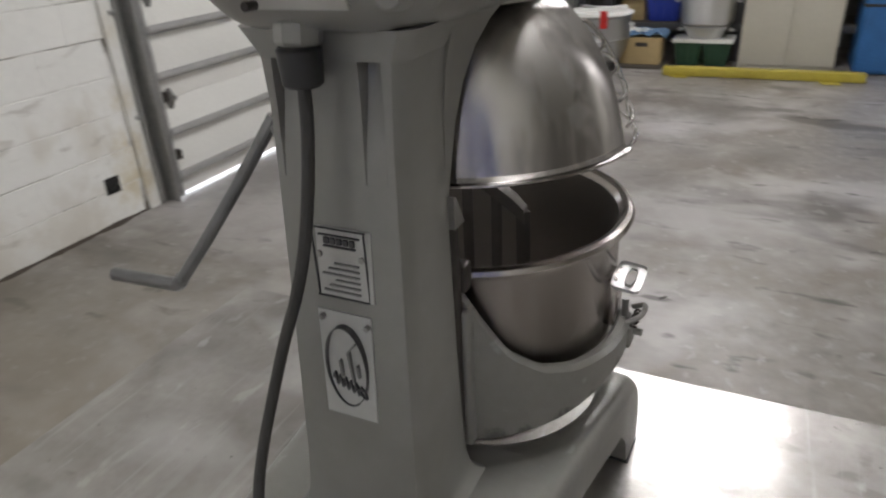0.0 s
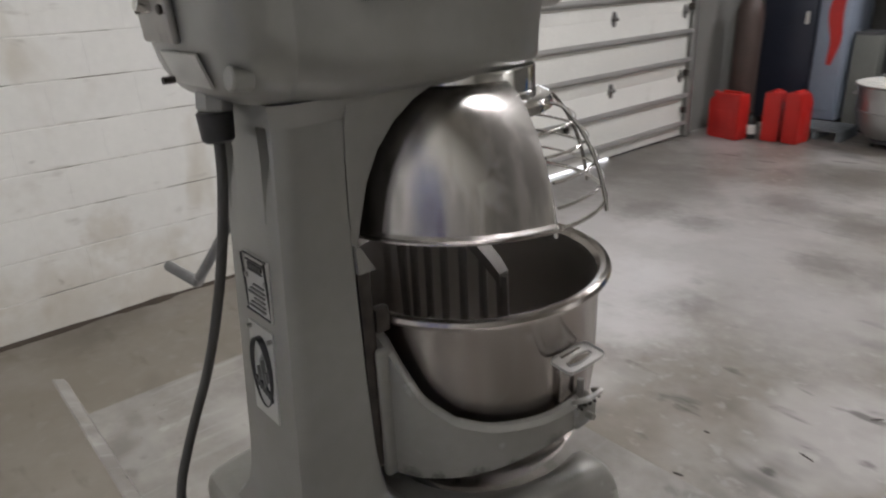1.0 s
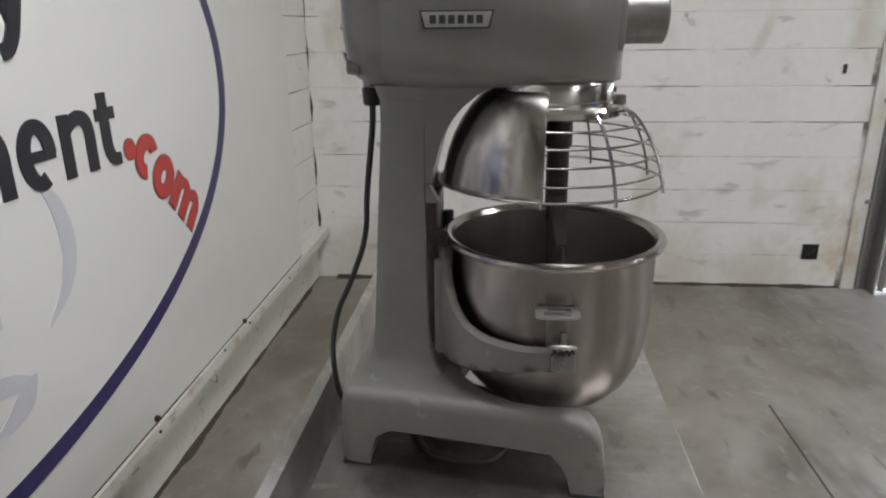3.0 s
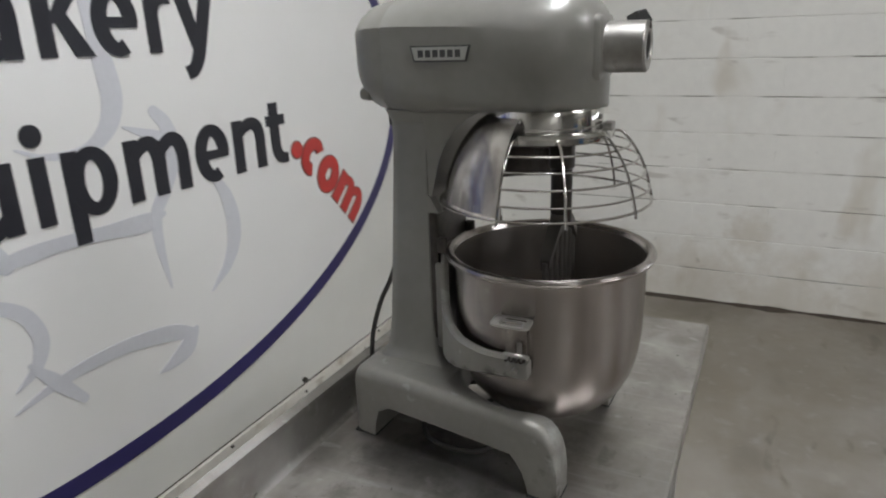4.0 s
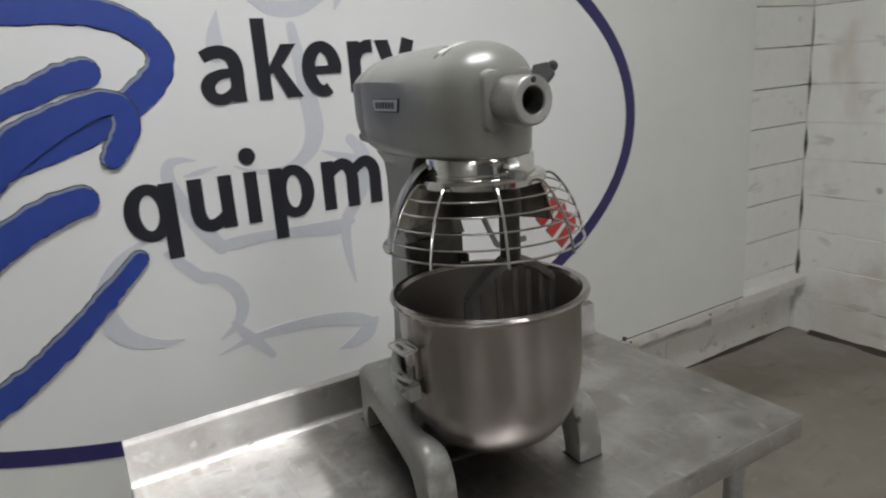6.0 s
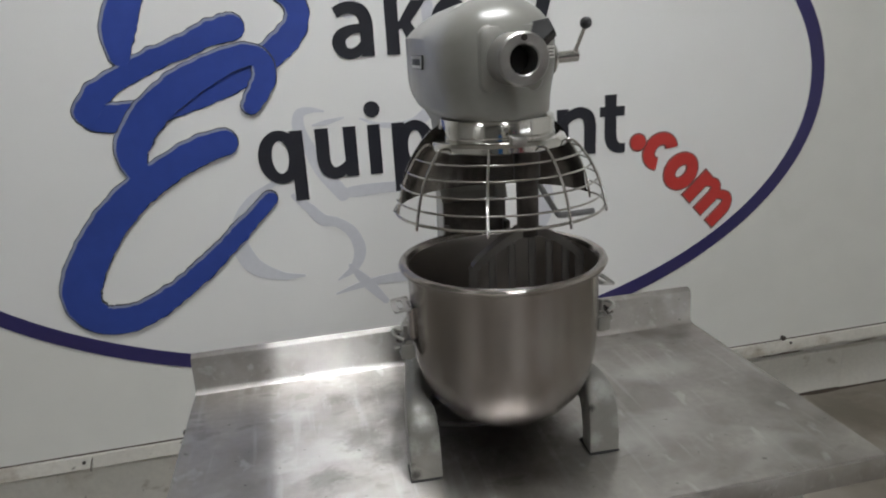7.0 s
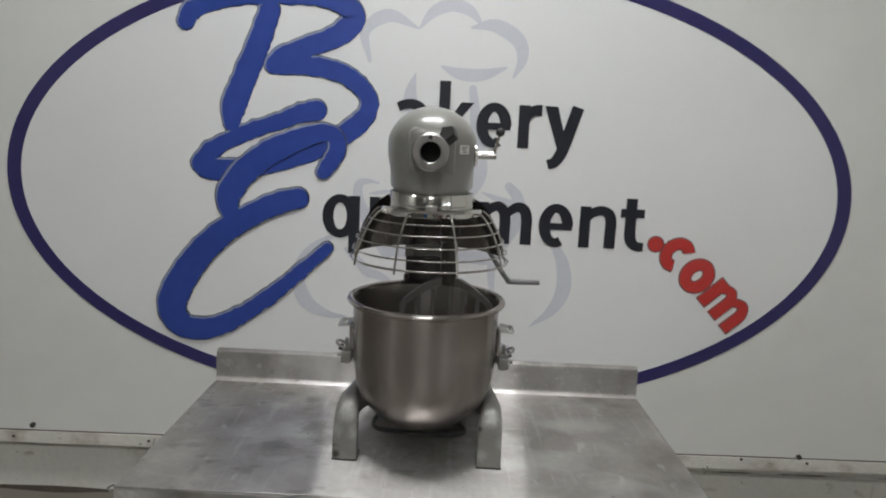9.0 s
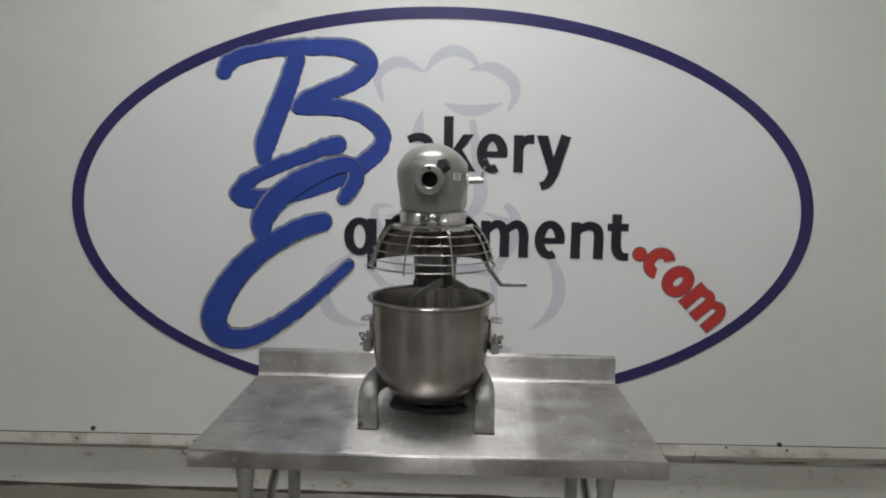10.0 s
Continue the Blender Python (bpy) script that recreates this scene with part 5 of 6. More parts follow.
for a in np.linspace(-99, 99, 81):
    zt = float(np.interp(abs(a), [r[0] for r in YT], [r[1] for r in YT]))
    zb = float(np.interp(abs(a), [r[0] for r in YB], [r[1] for r in YB]))
    ri, ro = 0.1685, 0.1795 + 0.006 * min(1, abs(a) / 60)
    s, c = math.sin(radians(a)), math.cos(radians(a))
    e = 0.005
    sec = [(ri, zb + e), (ri + e, zb), (ro - e, zb), (ro, zb + e), (ro, zt - e), (ro - e, zt), (ri + e, zt), (ri, zt - e)]
    rings.append([(AX + r * s, AY + r * c, z) for r, z in sec])
yoke = part("bowl_yoke", loft(rings), M_CASTIRON, mixer, "grey cast yoke round the bowl with chipped edges")
for s in (-1, 1):
    x = AX + s * 0.178
    lt = part("latch", box(min(x - 0.012, x + 0.012), max(x - 0.012, x + 0.012), -1.243, -1.207, 1.106, 1.134, 0.004), M_CASTIRON, yoke, "worn bowl latch with bright clips")
    part("latch_bolt", rod((x + s * 0.010, -1.224, 1.122), (x + s * 0.022, -1.224, 1.122), 0.0045, 8), M_CASTIRON, lt)
    part("latch_spring", tube([(x + s * (0.013 + 0.004 * math.cos(k * 1.9)), -1.240 + 0.0024 * k, 1.139 + 0.004 * math.sin(k * 1.9)) for k in range(14)], 0.0016, 6, steps=2), M_GREASE, lt, "dark coil spring")
    part("latch_clip", tube([(x + s * 0.006, -1.242, 1.143), (x + s * 0.020, -1.236, 1.151), (x + s * 0.020, -1.212, 1.151), (x + s * 0.006, -1.205, 1.143)], 0.0032, 8), M_ALU, lt)
    part("latch_pin", rod((x, -1.226, 1.13), (x, -1.226, 1.162), 0.004, 10), M_ALU, lt)

for s in (-1, 1):
    x = CX + s * 0.0635
    part("slide_bracket", box(x - 0.006, x + 0.006, -1.050, -1.030, 1.070, 1.232, 0.005, 3), M_CASTIRON, mixer, "upright slide bracket beside the column")

# lift crank on the east side
ck = part("crank_arm", tube([(0.060, -1.02, 1.405), (0.085, -1.015, 1.405), (0.105, -1.005, 1.398)], 0.009, 12), M_CRANK, mixer, "bent steel lift crank")
part("crank_rod", tube([(0.105, -1.007, 1.412), (0.140, -0.990, 1.356), (0.177, -0.971, 1.300), (0.206, -0.955, 1.258)], 0.0062, 12, soft=False), M_CRANK, ck)
part("crank_handle", tube([(0.206, -0.955, 1.259), (0.213, -0.954, 1.251), (0.228, -0.953, 1.250), (0.294, -0.948, 1.250)], 0.0070, 12), M_CRANK, ck)

# collar, guard ring, solid guard and wire cage
part("collar", lathe([(0.06, 1.500), (0.0915, 1.499), (0.0925, 1.497), (0.0925, 1.474), (0.0940, 1.472), (0.0940, 1.467), (0.088, 1.465), (0.05, 1.465)], AX, AY + 0.004, 72), M_CHROME, mixer, "polished steel collar")
for a in (-8, 82, 172, 262):
    part("collar_screw", rod((AX + 0.091 * math.sin(radians(a)), AY + 0.004 - 0.091 * math.cos(radians(a)), 1.486), (AX + 0.0955 * math.sin(radians(a)), AY + 0.004 - 0.0955 * math.cos(radians(a)), 1.486), 0.004, 12), M_ALU, mixer)
GY = AY + 0.006
ring = part("guard_ring", lathe([(0.092, 1.467), (0.104, 1.468), (0.110, 1.466), (0.113, 1.461), (0.113, 1.453), (0.107, 1.450), (0.092, 1.451), (0.092, 1.467)], AX, GY, 72), M_CHROME, mixer, "bright guard ring")
part("ring_tab", box(AX - 0.010, AX + 0.014, GY - 0.1125, GY - 0.097, 1.463, 1.477, 0.002), M_ALU, ring, "small brass-coloured tab")
DOME = [(0.082, 1.4915), (0.094, 1.488), (0.108, 1.479), (0.122, 1.464), (0.136, 1.444), (0.148, 1.421), (0.157, 1.396), (0.163, 1.370), (0.1655, 1.357), (0.1690, 1.3535), (0.1735, 1.3525), (0.1735, 1.3505),
        (0.1640, 1.3525), (0.1615, 1.370), (0.1555, 1.3955), (0.1465, 1.4205), (0.1345, 1.4430), (0.1205, 1.4627), (0.107, 1.4773), (0.0935, 1.4862), (0.082, 1.4895)]
guard = part("splash_guard", lathe([(r * 1.025, z) for r, z in DOME], AX - 0.002, -1.2105, 80, 98, 262), M_DOME, mixer, "polished stainless half-dome bowl guard")
shift = Vector((AX - 0.002, -1.2105, 1.42)) - mixer.location - guard.location
guard.data.transform(Matrix.Translation(-shift))
guard.location += shift


def dome_r(z):
    return float(np.interp(z, [1.348, 1.366, 1.390, 1.414, 1.436, 1.455], [0.1755, 0.173, 0.166, 0.155, 0.141, 0.124]))


def hoop_line(r, z):
    return [(AX + r * math.sin(radians(a)), GY - r * math.cos(radians(a)), z) for a in range(-95, 96, 5)]


cage = part("wire_cage", tube(hoop_line(0.1750, 1.351), 0.0023, 8, soft=False), M_WIRE, mixer, "open wire bowl guard")
for z in (1.372, 1.396, 1.419, 1.440):
    part("hoop", tube(hoop_line(dome_r(z), z), 0.0017, 8, soft=False), M_WIRE, cage)
for a in (-96, -62, -22, 20, 61, 95):
    s, c = math.sin(radians(a)), math.cos(radians(a))
    tight = 0.965 if abs(a) > 90 else 1.0
    part("rib", tube([(AX + r * tight * s, GY - r * tight * c, z) for r, z in ((0.106, 1.4575), (0.116, 1.4585), (0.126, 1.4555), (0.1415, 1.4385), (0.157, 1.413), (0.168, 1.386), (0.1765, 1.353), (0.1780, 1.342))], 0.0023, 8, steps=4), M_WIRE, cage)

# beater hanging off centre from the planetary shaft
SX, SY = 0.050, -1.224
bt = part("beater", rod((SX, SY, 1.295), (SX, SY, 1.400), 0.0185, 24), M_GREASE, mixer, "cast aluminium flat beater in the bowl")
part("planet_shaft", rod((SX, SY, 1.39), (SX, SY, 1.462), 0.022, 24), M_GREASE, bt)
part("planet_plate", lathe([(0.0, 1.463), (0.088, 1.463), (0.088, 1.455), (0.02, 1.448), (0.0, 1.448)], AX, AY, 48), M_GREASE, bt, "dark underside of the planetary head")
frame_m = Matrix.Translation((SX, SY, 0)) @ Matrix.Rotation(radians(2), 4, "Z")


def blade(pts, r=0.0075):
    return moved(tube(pts, r, 8), frame_m @ Matrix.Scale(0.55, 4, (0, 1, 0)))


def plate_arm(side, reach):
    """A broad cast arm that falls from the hub to the blade's corner."""
    rings = []
    for u, z, w in ((0.0, 1.318, 0.014), (0.018, 1.312, 0.013), (0.05, 1.296, 0.011), (reach - 0.012, 1.268, 0.0095), (reach, 1.256, 0.008)):
        rings.append([(side * u, -w, z), (side * u, w, z), (side * u, w * 0.9, z - 0.017), (side * u, -w * 0.9, z - 0.017)])
    return moved(loft(rings), frame_m)


part("beater_arm", plate_arm(-1, 0.101), M_BEATER, bt)
part("beater_arm", plate_arm(1, 0.097), M_BEATER, bt)
part("beater_rim", blade([(-0.098, 0, 1.252), (-0.099, 0, 1.20), (-0.099, 0, 1.12), (-0.085, 0, 1.05), (-0.05, 0, 1.01), (0, 0, 0.995), (0.040, 0, 1.01), (0.066, 0, 1.05), (0.088, 0, 1.12), (0.094, 0, 1.20), (0.094, 0, 1.252)], 0.009), M_BEATER, bt)
for x in (-0.066, -0.030, 0.006, 0.038, 0.068):
    part("beater_bar", blade([(x, 0, 1.01 + abs(x) * 0.4), (x, 0, 1.295 - abs(x) * 0.36)], 0.0070), M_BEATER, bt)

# ---- mixing bowl in the yoke ----
bowl = thing("mixing_bowl", (AX, AY, 0.945), "brushed stainless mixing bowl clamped in the mixer's yoke", "bowl")
BOWL = [(0.0, 0.966), (0.035, 0.968), (0.065, 0.974), (0.093, 0.986), (0.117, 1.004), (0.136, 1.027), (0.149, 1.055), (0.157, 1.088), (0.161, 1.125), (0.1625, 1.17), (0.163, 1.246), (0.165, 1.2505), (0.1705, 1.2515),
        (0.1752, 1.2545), (0.1772, 1.2590), (0.1752, 1.2633), (0.1700, 1.2652), (0.1640, 1.2630), (0.1600, 1.256), (0.1588, 1.243), (0.1583, 1.17), (0.1568, 1.125), (0.1528, 1.089), (0.145, 1.058), (0.132, 1.031), (0.114, 1.009), (0.091, 0.991), (0.063, 0.979), (0.034, 0.973), (0.0, 0.971)]
part("body", lathe(BOWL[:19], AX - 0.002, -1.217, 96), M_STEEL, bowl)
part("bowl_inside", lathe(BOWL[18:], AX - 0.002, -1.217, 96), M_INSIDE, bowl, "duller scoured inside of the bowl")
for s in (-1, 1):
    x0 = AX + s * 0.1605
    hd = part("bowl_bracket", box(min(x0, x0 + s * 0.011), max(x0, x0 + s * 0.0075), -1.236, -1.200, 1.138, 1.196, 0.002), M_STEEL, bowl)
    outer = [(math.copysign(min(0.031, abs(0.031 * 1.25 * math.cos(u))), math.cos(u)), 0.016 * max(-1, min(1, 1.3 * math.sin(u)))) for u in np.linspace(0, 2 * math.pi, 25)[:-1]]
    slot = [(math.copysign(min(0.019, abs(0.019 * 1.15 * math.cos(u))), math.cos(u)), 0.002 + 0.0055 * math.sin(u)) for u in np.linspace(0, 2 * math.pi, 25)[:-1]]
    loop = band(outer, slot, -0.0018, 0.0018)
    turn = Matrix.Translation((AX + s * 0.1815, -1.215, 1.196)) @ Matrix.Rotation(radians(90 * s), 4, "Z") @ Matrix.Rotation(radians(97), 4, "X")
    part("bowl_handle", moved(loop, turn), M_HANDLE, bowl, "bright bent handle plate")

# ---- storage side of the room ----


def jerry_can(x, y, turn, label, low=1.0, deep=0.12):
    t = thing("jerry_can", (x, y, 0), label, "fuel can", "red cans on the floor")
    bm = loft([[(-0.07, -deep + 0.01, 0.0), (0.07, -deep + 0.01, 0.0), (0.07, deep - 0.01, 0.0), (-0.07, deep - 0.01, 0.0)],
               [(-0.075, -deep, 0.02), (0.075, -deep, 0.02), (0.075, deep, 0.02), (-0.075, deep, 0.02)],
               [(-0.075, -deep, 0.34 * low), (0.075, -deep, 0.34 * low), (0.075, deep, 0.36 * low), (-0.075, deep, 0.36 * low)],
               [(-0.07, -deep * 0.5, 0.42 * low), (0.07, -deep * 0.5, 0.42 * low), (0.07, deep - 0.006, 0.42 * low), (-0.07, deep - 0.006, 0.42 * low)]])
    m = Matrix.Translation((x, y, 0)) @ Matrix.Rotation(radians(turn), 4, "Z")
    bmesh.ops.bevel(bm, geom=bm.edges[:], offset=0.008, segments=2, affect="EDGES")
    part("body", moved(bm, m), M_CANRED, t)
    part("handle", moved(box(-0.018, 0.018, -deep * 0.4, deep * 0.8, 0.418 * low, 0.438 * low, 0.008), m), M_CANRED, t)
    part("spout_cap", moved(rod((0, -deep * 0.72, 0.36 * low), (0, -deep * 0.95, 0.42 * low), 0.024, 14), m), M_CANRED, t)
    part("side_rib", moved(box(-0.079, 0.079, -deep * 0.6, deep * 0.6, 0.08, 0.27 * low, 0.01), m), M_CANRED, t)
    return t


jerry_can(2.655, -7.15, 78, "broad red plastic fuel can beside the gas cylinder", 1.05, 0.18)
jerry_can(2.28, -7.32, 8, "upright red plastic fuel can beside the gas cylinder", 1.1)
jerry_can(2.07, -7.33, -4, "upright red plastic fuel can before the navy cabinet", 1.12)

cyl = thing("gas_cylinder", (2.765, -7.60, 0), "tall brown steel gas cylinder against the wall", "gas cylinder")
part("body", lathe([(0.0, 0.0), (0.125, 0.0), (0.133, 0.02), (0.133, 1.12), (0.124, 1.20), (0.095, 1.27), (0.055, 1.31), (0.033, 1.325), (0.0, 1.325)], 2.765, -7.60, 40), M_CYL, cyl)
part("valve", rod((2.765, -7.60, 1.31), (2.765, -7.60, 1.42), 0.02, 14), M_ALU, cyl)
part("valve_wheel", rod((2.765, -7.60, 1.42), (2.765, -7.60, 1.44), 0.035, 16), M_GREASE, cyl)
bot = thing("bottle", (2.455, -7.24, 0), "small dark bottle with a pale label on the floor", "bottle")
part("body", lathe([(0, 0), (0.042, 0), (0.045, 0.01), (0.045, 0.17), (0.03, 0.21), (0.016, 0.23), (0.016, 0.26), (0, 0.26)], 2.455, -7.24, 24), M_BLACK, bot)
part("label", lathe([(0.0458, 0.05), (0.0464, 0.052), (0.0464, 0.14), (0.0458, 0.142)], 2.455, -7.24, 24), M_WHITEPL, bot, "pale paper label")

cab = thing("metal_cabinet", (2.55, -8.25, 0), "tall navy steel cabinet against the wall", "cabinet")
part("body", box(2.29, 2.82, -8.52, -8, 0.06, 1.95, 0.008), M_CABNAVY, cab)
part("plinth", box(2.31, 2.8, -8.5, -8.03, 0.0, 0.06, 0.002), M_BLACK, cab)
dr = part("door", box(2.305, 2.805, -7.998, -7.985, 0.09, 1.93, 0.003), M_CABNAVY, cab)
part("door_handle", box(2.355, 2.385, -7.985, -7.965, 1.02, 1.14, 0.004), M_WHITEPL, dr, "white door handle")
vm = thing("vending_machine", (2.14, -8.3, 0), "pale blue drinks machine with a red band", "vending machine")
part("body", box(2, 2.285, -8.6, -8.02, 0.10, 1.95, 0.01), M_MACHINE, vm)
part("plinth", box(2.02, 2.265, -8.58, -8.05, 0.0, 0.10, 0.004), M_BLACK, vm)
part("front_panel", box(2.015, 2.27, -8.018, -8, 0.2, 1.9, 0.006), M_MACHINE, vm)
part("red_band", moved(ribbon([(0.04, 0.62, 0.06), (0.05, 0.36, 0.10), (0.02, 0.12, 0.13), (0.05, -0.12, 0.10), (0.02, -0.34, 0.05)], -0.006, 0.004), Matrix.Translation((2.14, -7.996, 1.0)) @ Matrix.Rotation(radians(180), 4, "Z")), M_CANRED, vm, "wavy red stripe")
ub = thing("utility_box", (1.84, -8.2, 0), "grey-green steel box standing beside the rack", "box")
part("body", box(1.73, 1.96, -8.4, -8.1, 0.02, 0.92, 0.008), M_PANELGREY, ub)
part("lid", box(1.725, 1.965, -8.405, -8.095, 0.92, 0.95, 0.006), M_RACK, ub)
part("plinth", box(1.74, 1.95, -8.39, -8.11, 0.0, 0.02), M_BLACK, ub)

pal = thing("pallet", (1.96, -7.72, 0), "weathered blue-grey wooden pallet on the floor", "pallet")
for k in range(4):
    part("board", box(1.74, 2.22, -7.96 + 0.11 * k, -7.87 + 0.11 * k, 0.085, 0.105, 0.002), M_WOOD, pal)
for x in (1.76, 1.98, 2.19):
    part("bearer", box(x - 0.02, x + 0.03, -7.96, -7.55, 0.0, 0.085, 0.002), M_WOOD, pal)

BX, BY = 1.355, -7.64
bb = thing("large_mixing_bowl", (BX, BY, 0), "big steel mixing bowl on a dolly, loaded with white parts", "bowl")
part("body", lathe([(0, 0.075), (0.12, 0.077), (0.19, 0.095), (0.25, 0.145), (0.29, 0.225), (0.31, 0.33), (0.315, 0.345), (0.325, 0.352), (0.318, 0.362), (0.322, 0.575), (0.345, 0.585), (0.35, 0.595), (0.343, 0.602), (0.33, 0.598), (0.310, 0.34), (0.28, 0.22), (0.18, 0.11), (0, 0.085)], BX, BY, 56), M_DULLPOT, bb)
dl = part("dolly", lathe([(0.06, 0.05), (0.17, 0.05), (0.18, 0.06), (0.18, 0.08), (0.165, 0.088), (0.06, 0.074), (0.06, 0.05)], BX, BY, 32), M_RACK, bb, "round steel dolly")
for a in (30, 120, 210, 300):
    cx, cy = BX + 0.14 * math.cos(radians(a)), BY + 0.14 * math.sin(radians(a))
    part("caster", rod((cx - 0.012, cy, 0.028), (cx + 0.012, cy, 0.028), 0.028, 14), M_BLACK, dl)
for s in (-1, 1):
    part("bowl_handle", tube([(BX + s * 0.320, BY - 0.05, 0.50), (BX + s * 0.355, BY - 0.04, 0.49), (BX + s * 0.355, BY + 0.04, 0.49), (BX + s * 0.320, BY + 0.05, 0.50)], 0.009, 8), M_ALUPOT, bb)
part("rim_ring", lathe([(0.325, 0.603), (0.352, 0.600), (0.354, 0.610), (0.34, 0.616), (0.30, 0.612), (0.325, 0.603)], BX, BY, 48), M_WHITEPL, bb, "white ring on the rim")
bb.scale = (1, 1, 0.94)
ld = thing("white_guard_parts", (BX, BY, 0.6), "white enamelled machine parts heaped on the big bowl", "machine parts")
part("disc", moved(rod((0, 0, 0), (0, 0, 0.02), 0.31, 40), Matrix.Translation((BX, BY, 0.603))), M_WHITEPL, ld)
part("bar", moved(box(-0.28, 0.28, -0.03, 0.03, 0, 0.03, 0.006), Matrix.Translation((BX - 0.02, BY + 0.05, 0.622)) @ Matrix.Rotation(radians(24), 4, "Z") @ Matrix.Rotation(radians(4), 4, "Y")), M_WHITEPL, ld)
part("arm", moved(box(-0.2, 0.2, -0.022, 0.022, 0, 0.025, 0.005), Matrix.Translation((BX + 0.05, BY - 0.1, 0.623)) @ Matrix.Rotation(radians(-32), 4, "Z")), M_ALUPOT, ld)
part("red_tag", box(BX - 0.17, BX - 0.10, BY + 0.318, BY + 0.352, 0.50, 0.66, 0.004), M_CANRED, ld, "red tag over the rim")
ld.location.z = 0.565

# pallet rack with clutter
rk = thing("storage_rack", (0.6, -8.6, 0), "grey steel storage rack full of boxes and bins", "rack")
for x in (-1.55, 0.08, 1.40, 1.70):
    for y in (-8.95, -8.32):
        part("upright", box(x - 0.05, x + 0.05, y - 0.03, y + 0.03, 0, 2.6, 0.004), M_RACK, rk)
for z in (0.385, 0.735, 1.20, 1.73, 2.3):
    part("shelf", box(-1.6, 1.70, -8.98, -8.29, z - 0.02, z, 0.002), M_BOARD, rk)
    part("beam", box(-1.6, 1.70, -8.285, -8.255, z - 0.075, z - 0.005, 0.004), M_RACK, rk)


def carton(name, x0, x1, y0, y1, z0, z1, m, label, category, group="boxes and bins on the rack"):
    t = thing(name, ((x0 + x1) / 2, (y0 + y1) / 2, z0), label, category, group)
    part("body", box(x0, x1, y0, y1, z0 + 0.0005, z1, 0.006), m, t)
    part("flap", box(x0 + 0.004, x1 - 0.004, (y0 + y1) / 2 - 0.012, (y0 + y1) / 2 + 0.012, z1, z1 + 0.003), m, t)
    return t


def bin_(x0, x1, y0, y1, z0, z1, m, label):
    t = thing("storage_bin", ((x0 + x1) / 2, (y0 + y1) / 2, z0), label, "bin", "boxes and bins on the rack")
    rings = []
    for dx, z in ((0.03, z0), (0.0, z1 - 0.02), (-0.012, z1 - 0.018), (-0.012, z1), (0.008, z1), (0.035, z0 + 0.012)):
        rings.append([(x0 + dx, y0 + dx, z), (x1 - dx, y0 + dx, z), (x1 - dx, y1 - dx, z), (x0 + dx, y1 - dx, z)])
    part("tub", loft(rings), m, t)
    for k in range(3):
        xx = x0 + (x1 - x0) * (0.25 + 0.25 * k)
        part("rib", box(xx - 0.01, xx + 0.01, y1 - 0.018, y1 + 0.004, z0 + 0.03, z1 - 0.04, 0.002), m, t)
    return t


bx = thing("cardboard_box", (0.95, -7.98, 0), "yellowish cardboard box with cloths on it", "box")
part("body", box(0.738, 1.138, -8.13, -7.77, 0.045, 0.31, 0.006), M_CARD, bx)
part("handle_hole", box(0.868, 0.988, -7.772, -7.768, 0.22, 0.26, 0.002), M_GREASE, bx, "dark hand hole")
part("base_board", box(0.718, 1.178, -8.15, -7.75, 0.0, 0.044, 0.003), M_BOARD, bx)
cl = bmesh.new()
bmesh.ops.create_grid(cl, x_segments=26, y_segments=20, size=0.5)
for v in cl.verts:
    px, py = v.co.x, v.co.y
    v.co = Vector((0.93 + px * 0.46, -7.95 + py * 0.36, 0.335 + 0.035 * noise.noise((px * 5, py * 5, 1.0)) + 0.02 * noise.noise((px * 13, py * 11, 4.0)) - 0.05 * max(0, abs(px) - 0.42) * 8))
cl2 = bmesh.ops.extrude_face_region(cl, geom=cl.faces[:])
bmesh.ops.translate(cl, vec=(0, 0, 0.012), verts=[e for e in cl2["geom"] if isinstance(e, bmesh.types.BMVert)])
for x0, y0, turn in ((1.10, -7.88, 20), (1.02, -8.0, -25)):
    rag_bm = loft([[(u, -0.06 + 0.02 * math.sin(u * 20), zz) for zz in (0.0, 0.012)] + [(u, 0.06 + 0.015 * math.sin(u * 27), zz) for zz in (0.035 + 0.02 * math.sin(u * 31), 0.0)] for u in np.linspace(-0.13, 0.13, 14)])
    mesh_thing("white_rag", moved(rag_bm, Matrix.Translation((x0, y0, 0.345)) @ Matrix.Rotation(radians(turn), 4, "Z")), M_WHITEPL, "crumpled white rag on the cardboard box", "cloth")
mesh_thing("folded_cloth", cl, M_CLOTH, "crumpled blue-grey cloths on the cardboard box", "cloth")
bin_(0.65, 1, -8.66, -8.33, 0.3855, 0.645, M_BIN, "blue plastic bin on the lower shelf")
bin_(0.65, 1.04, -8.72, -8.34, 0.7355, 0.955, M_GREEN, "green plastic crate on the rack")
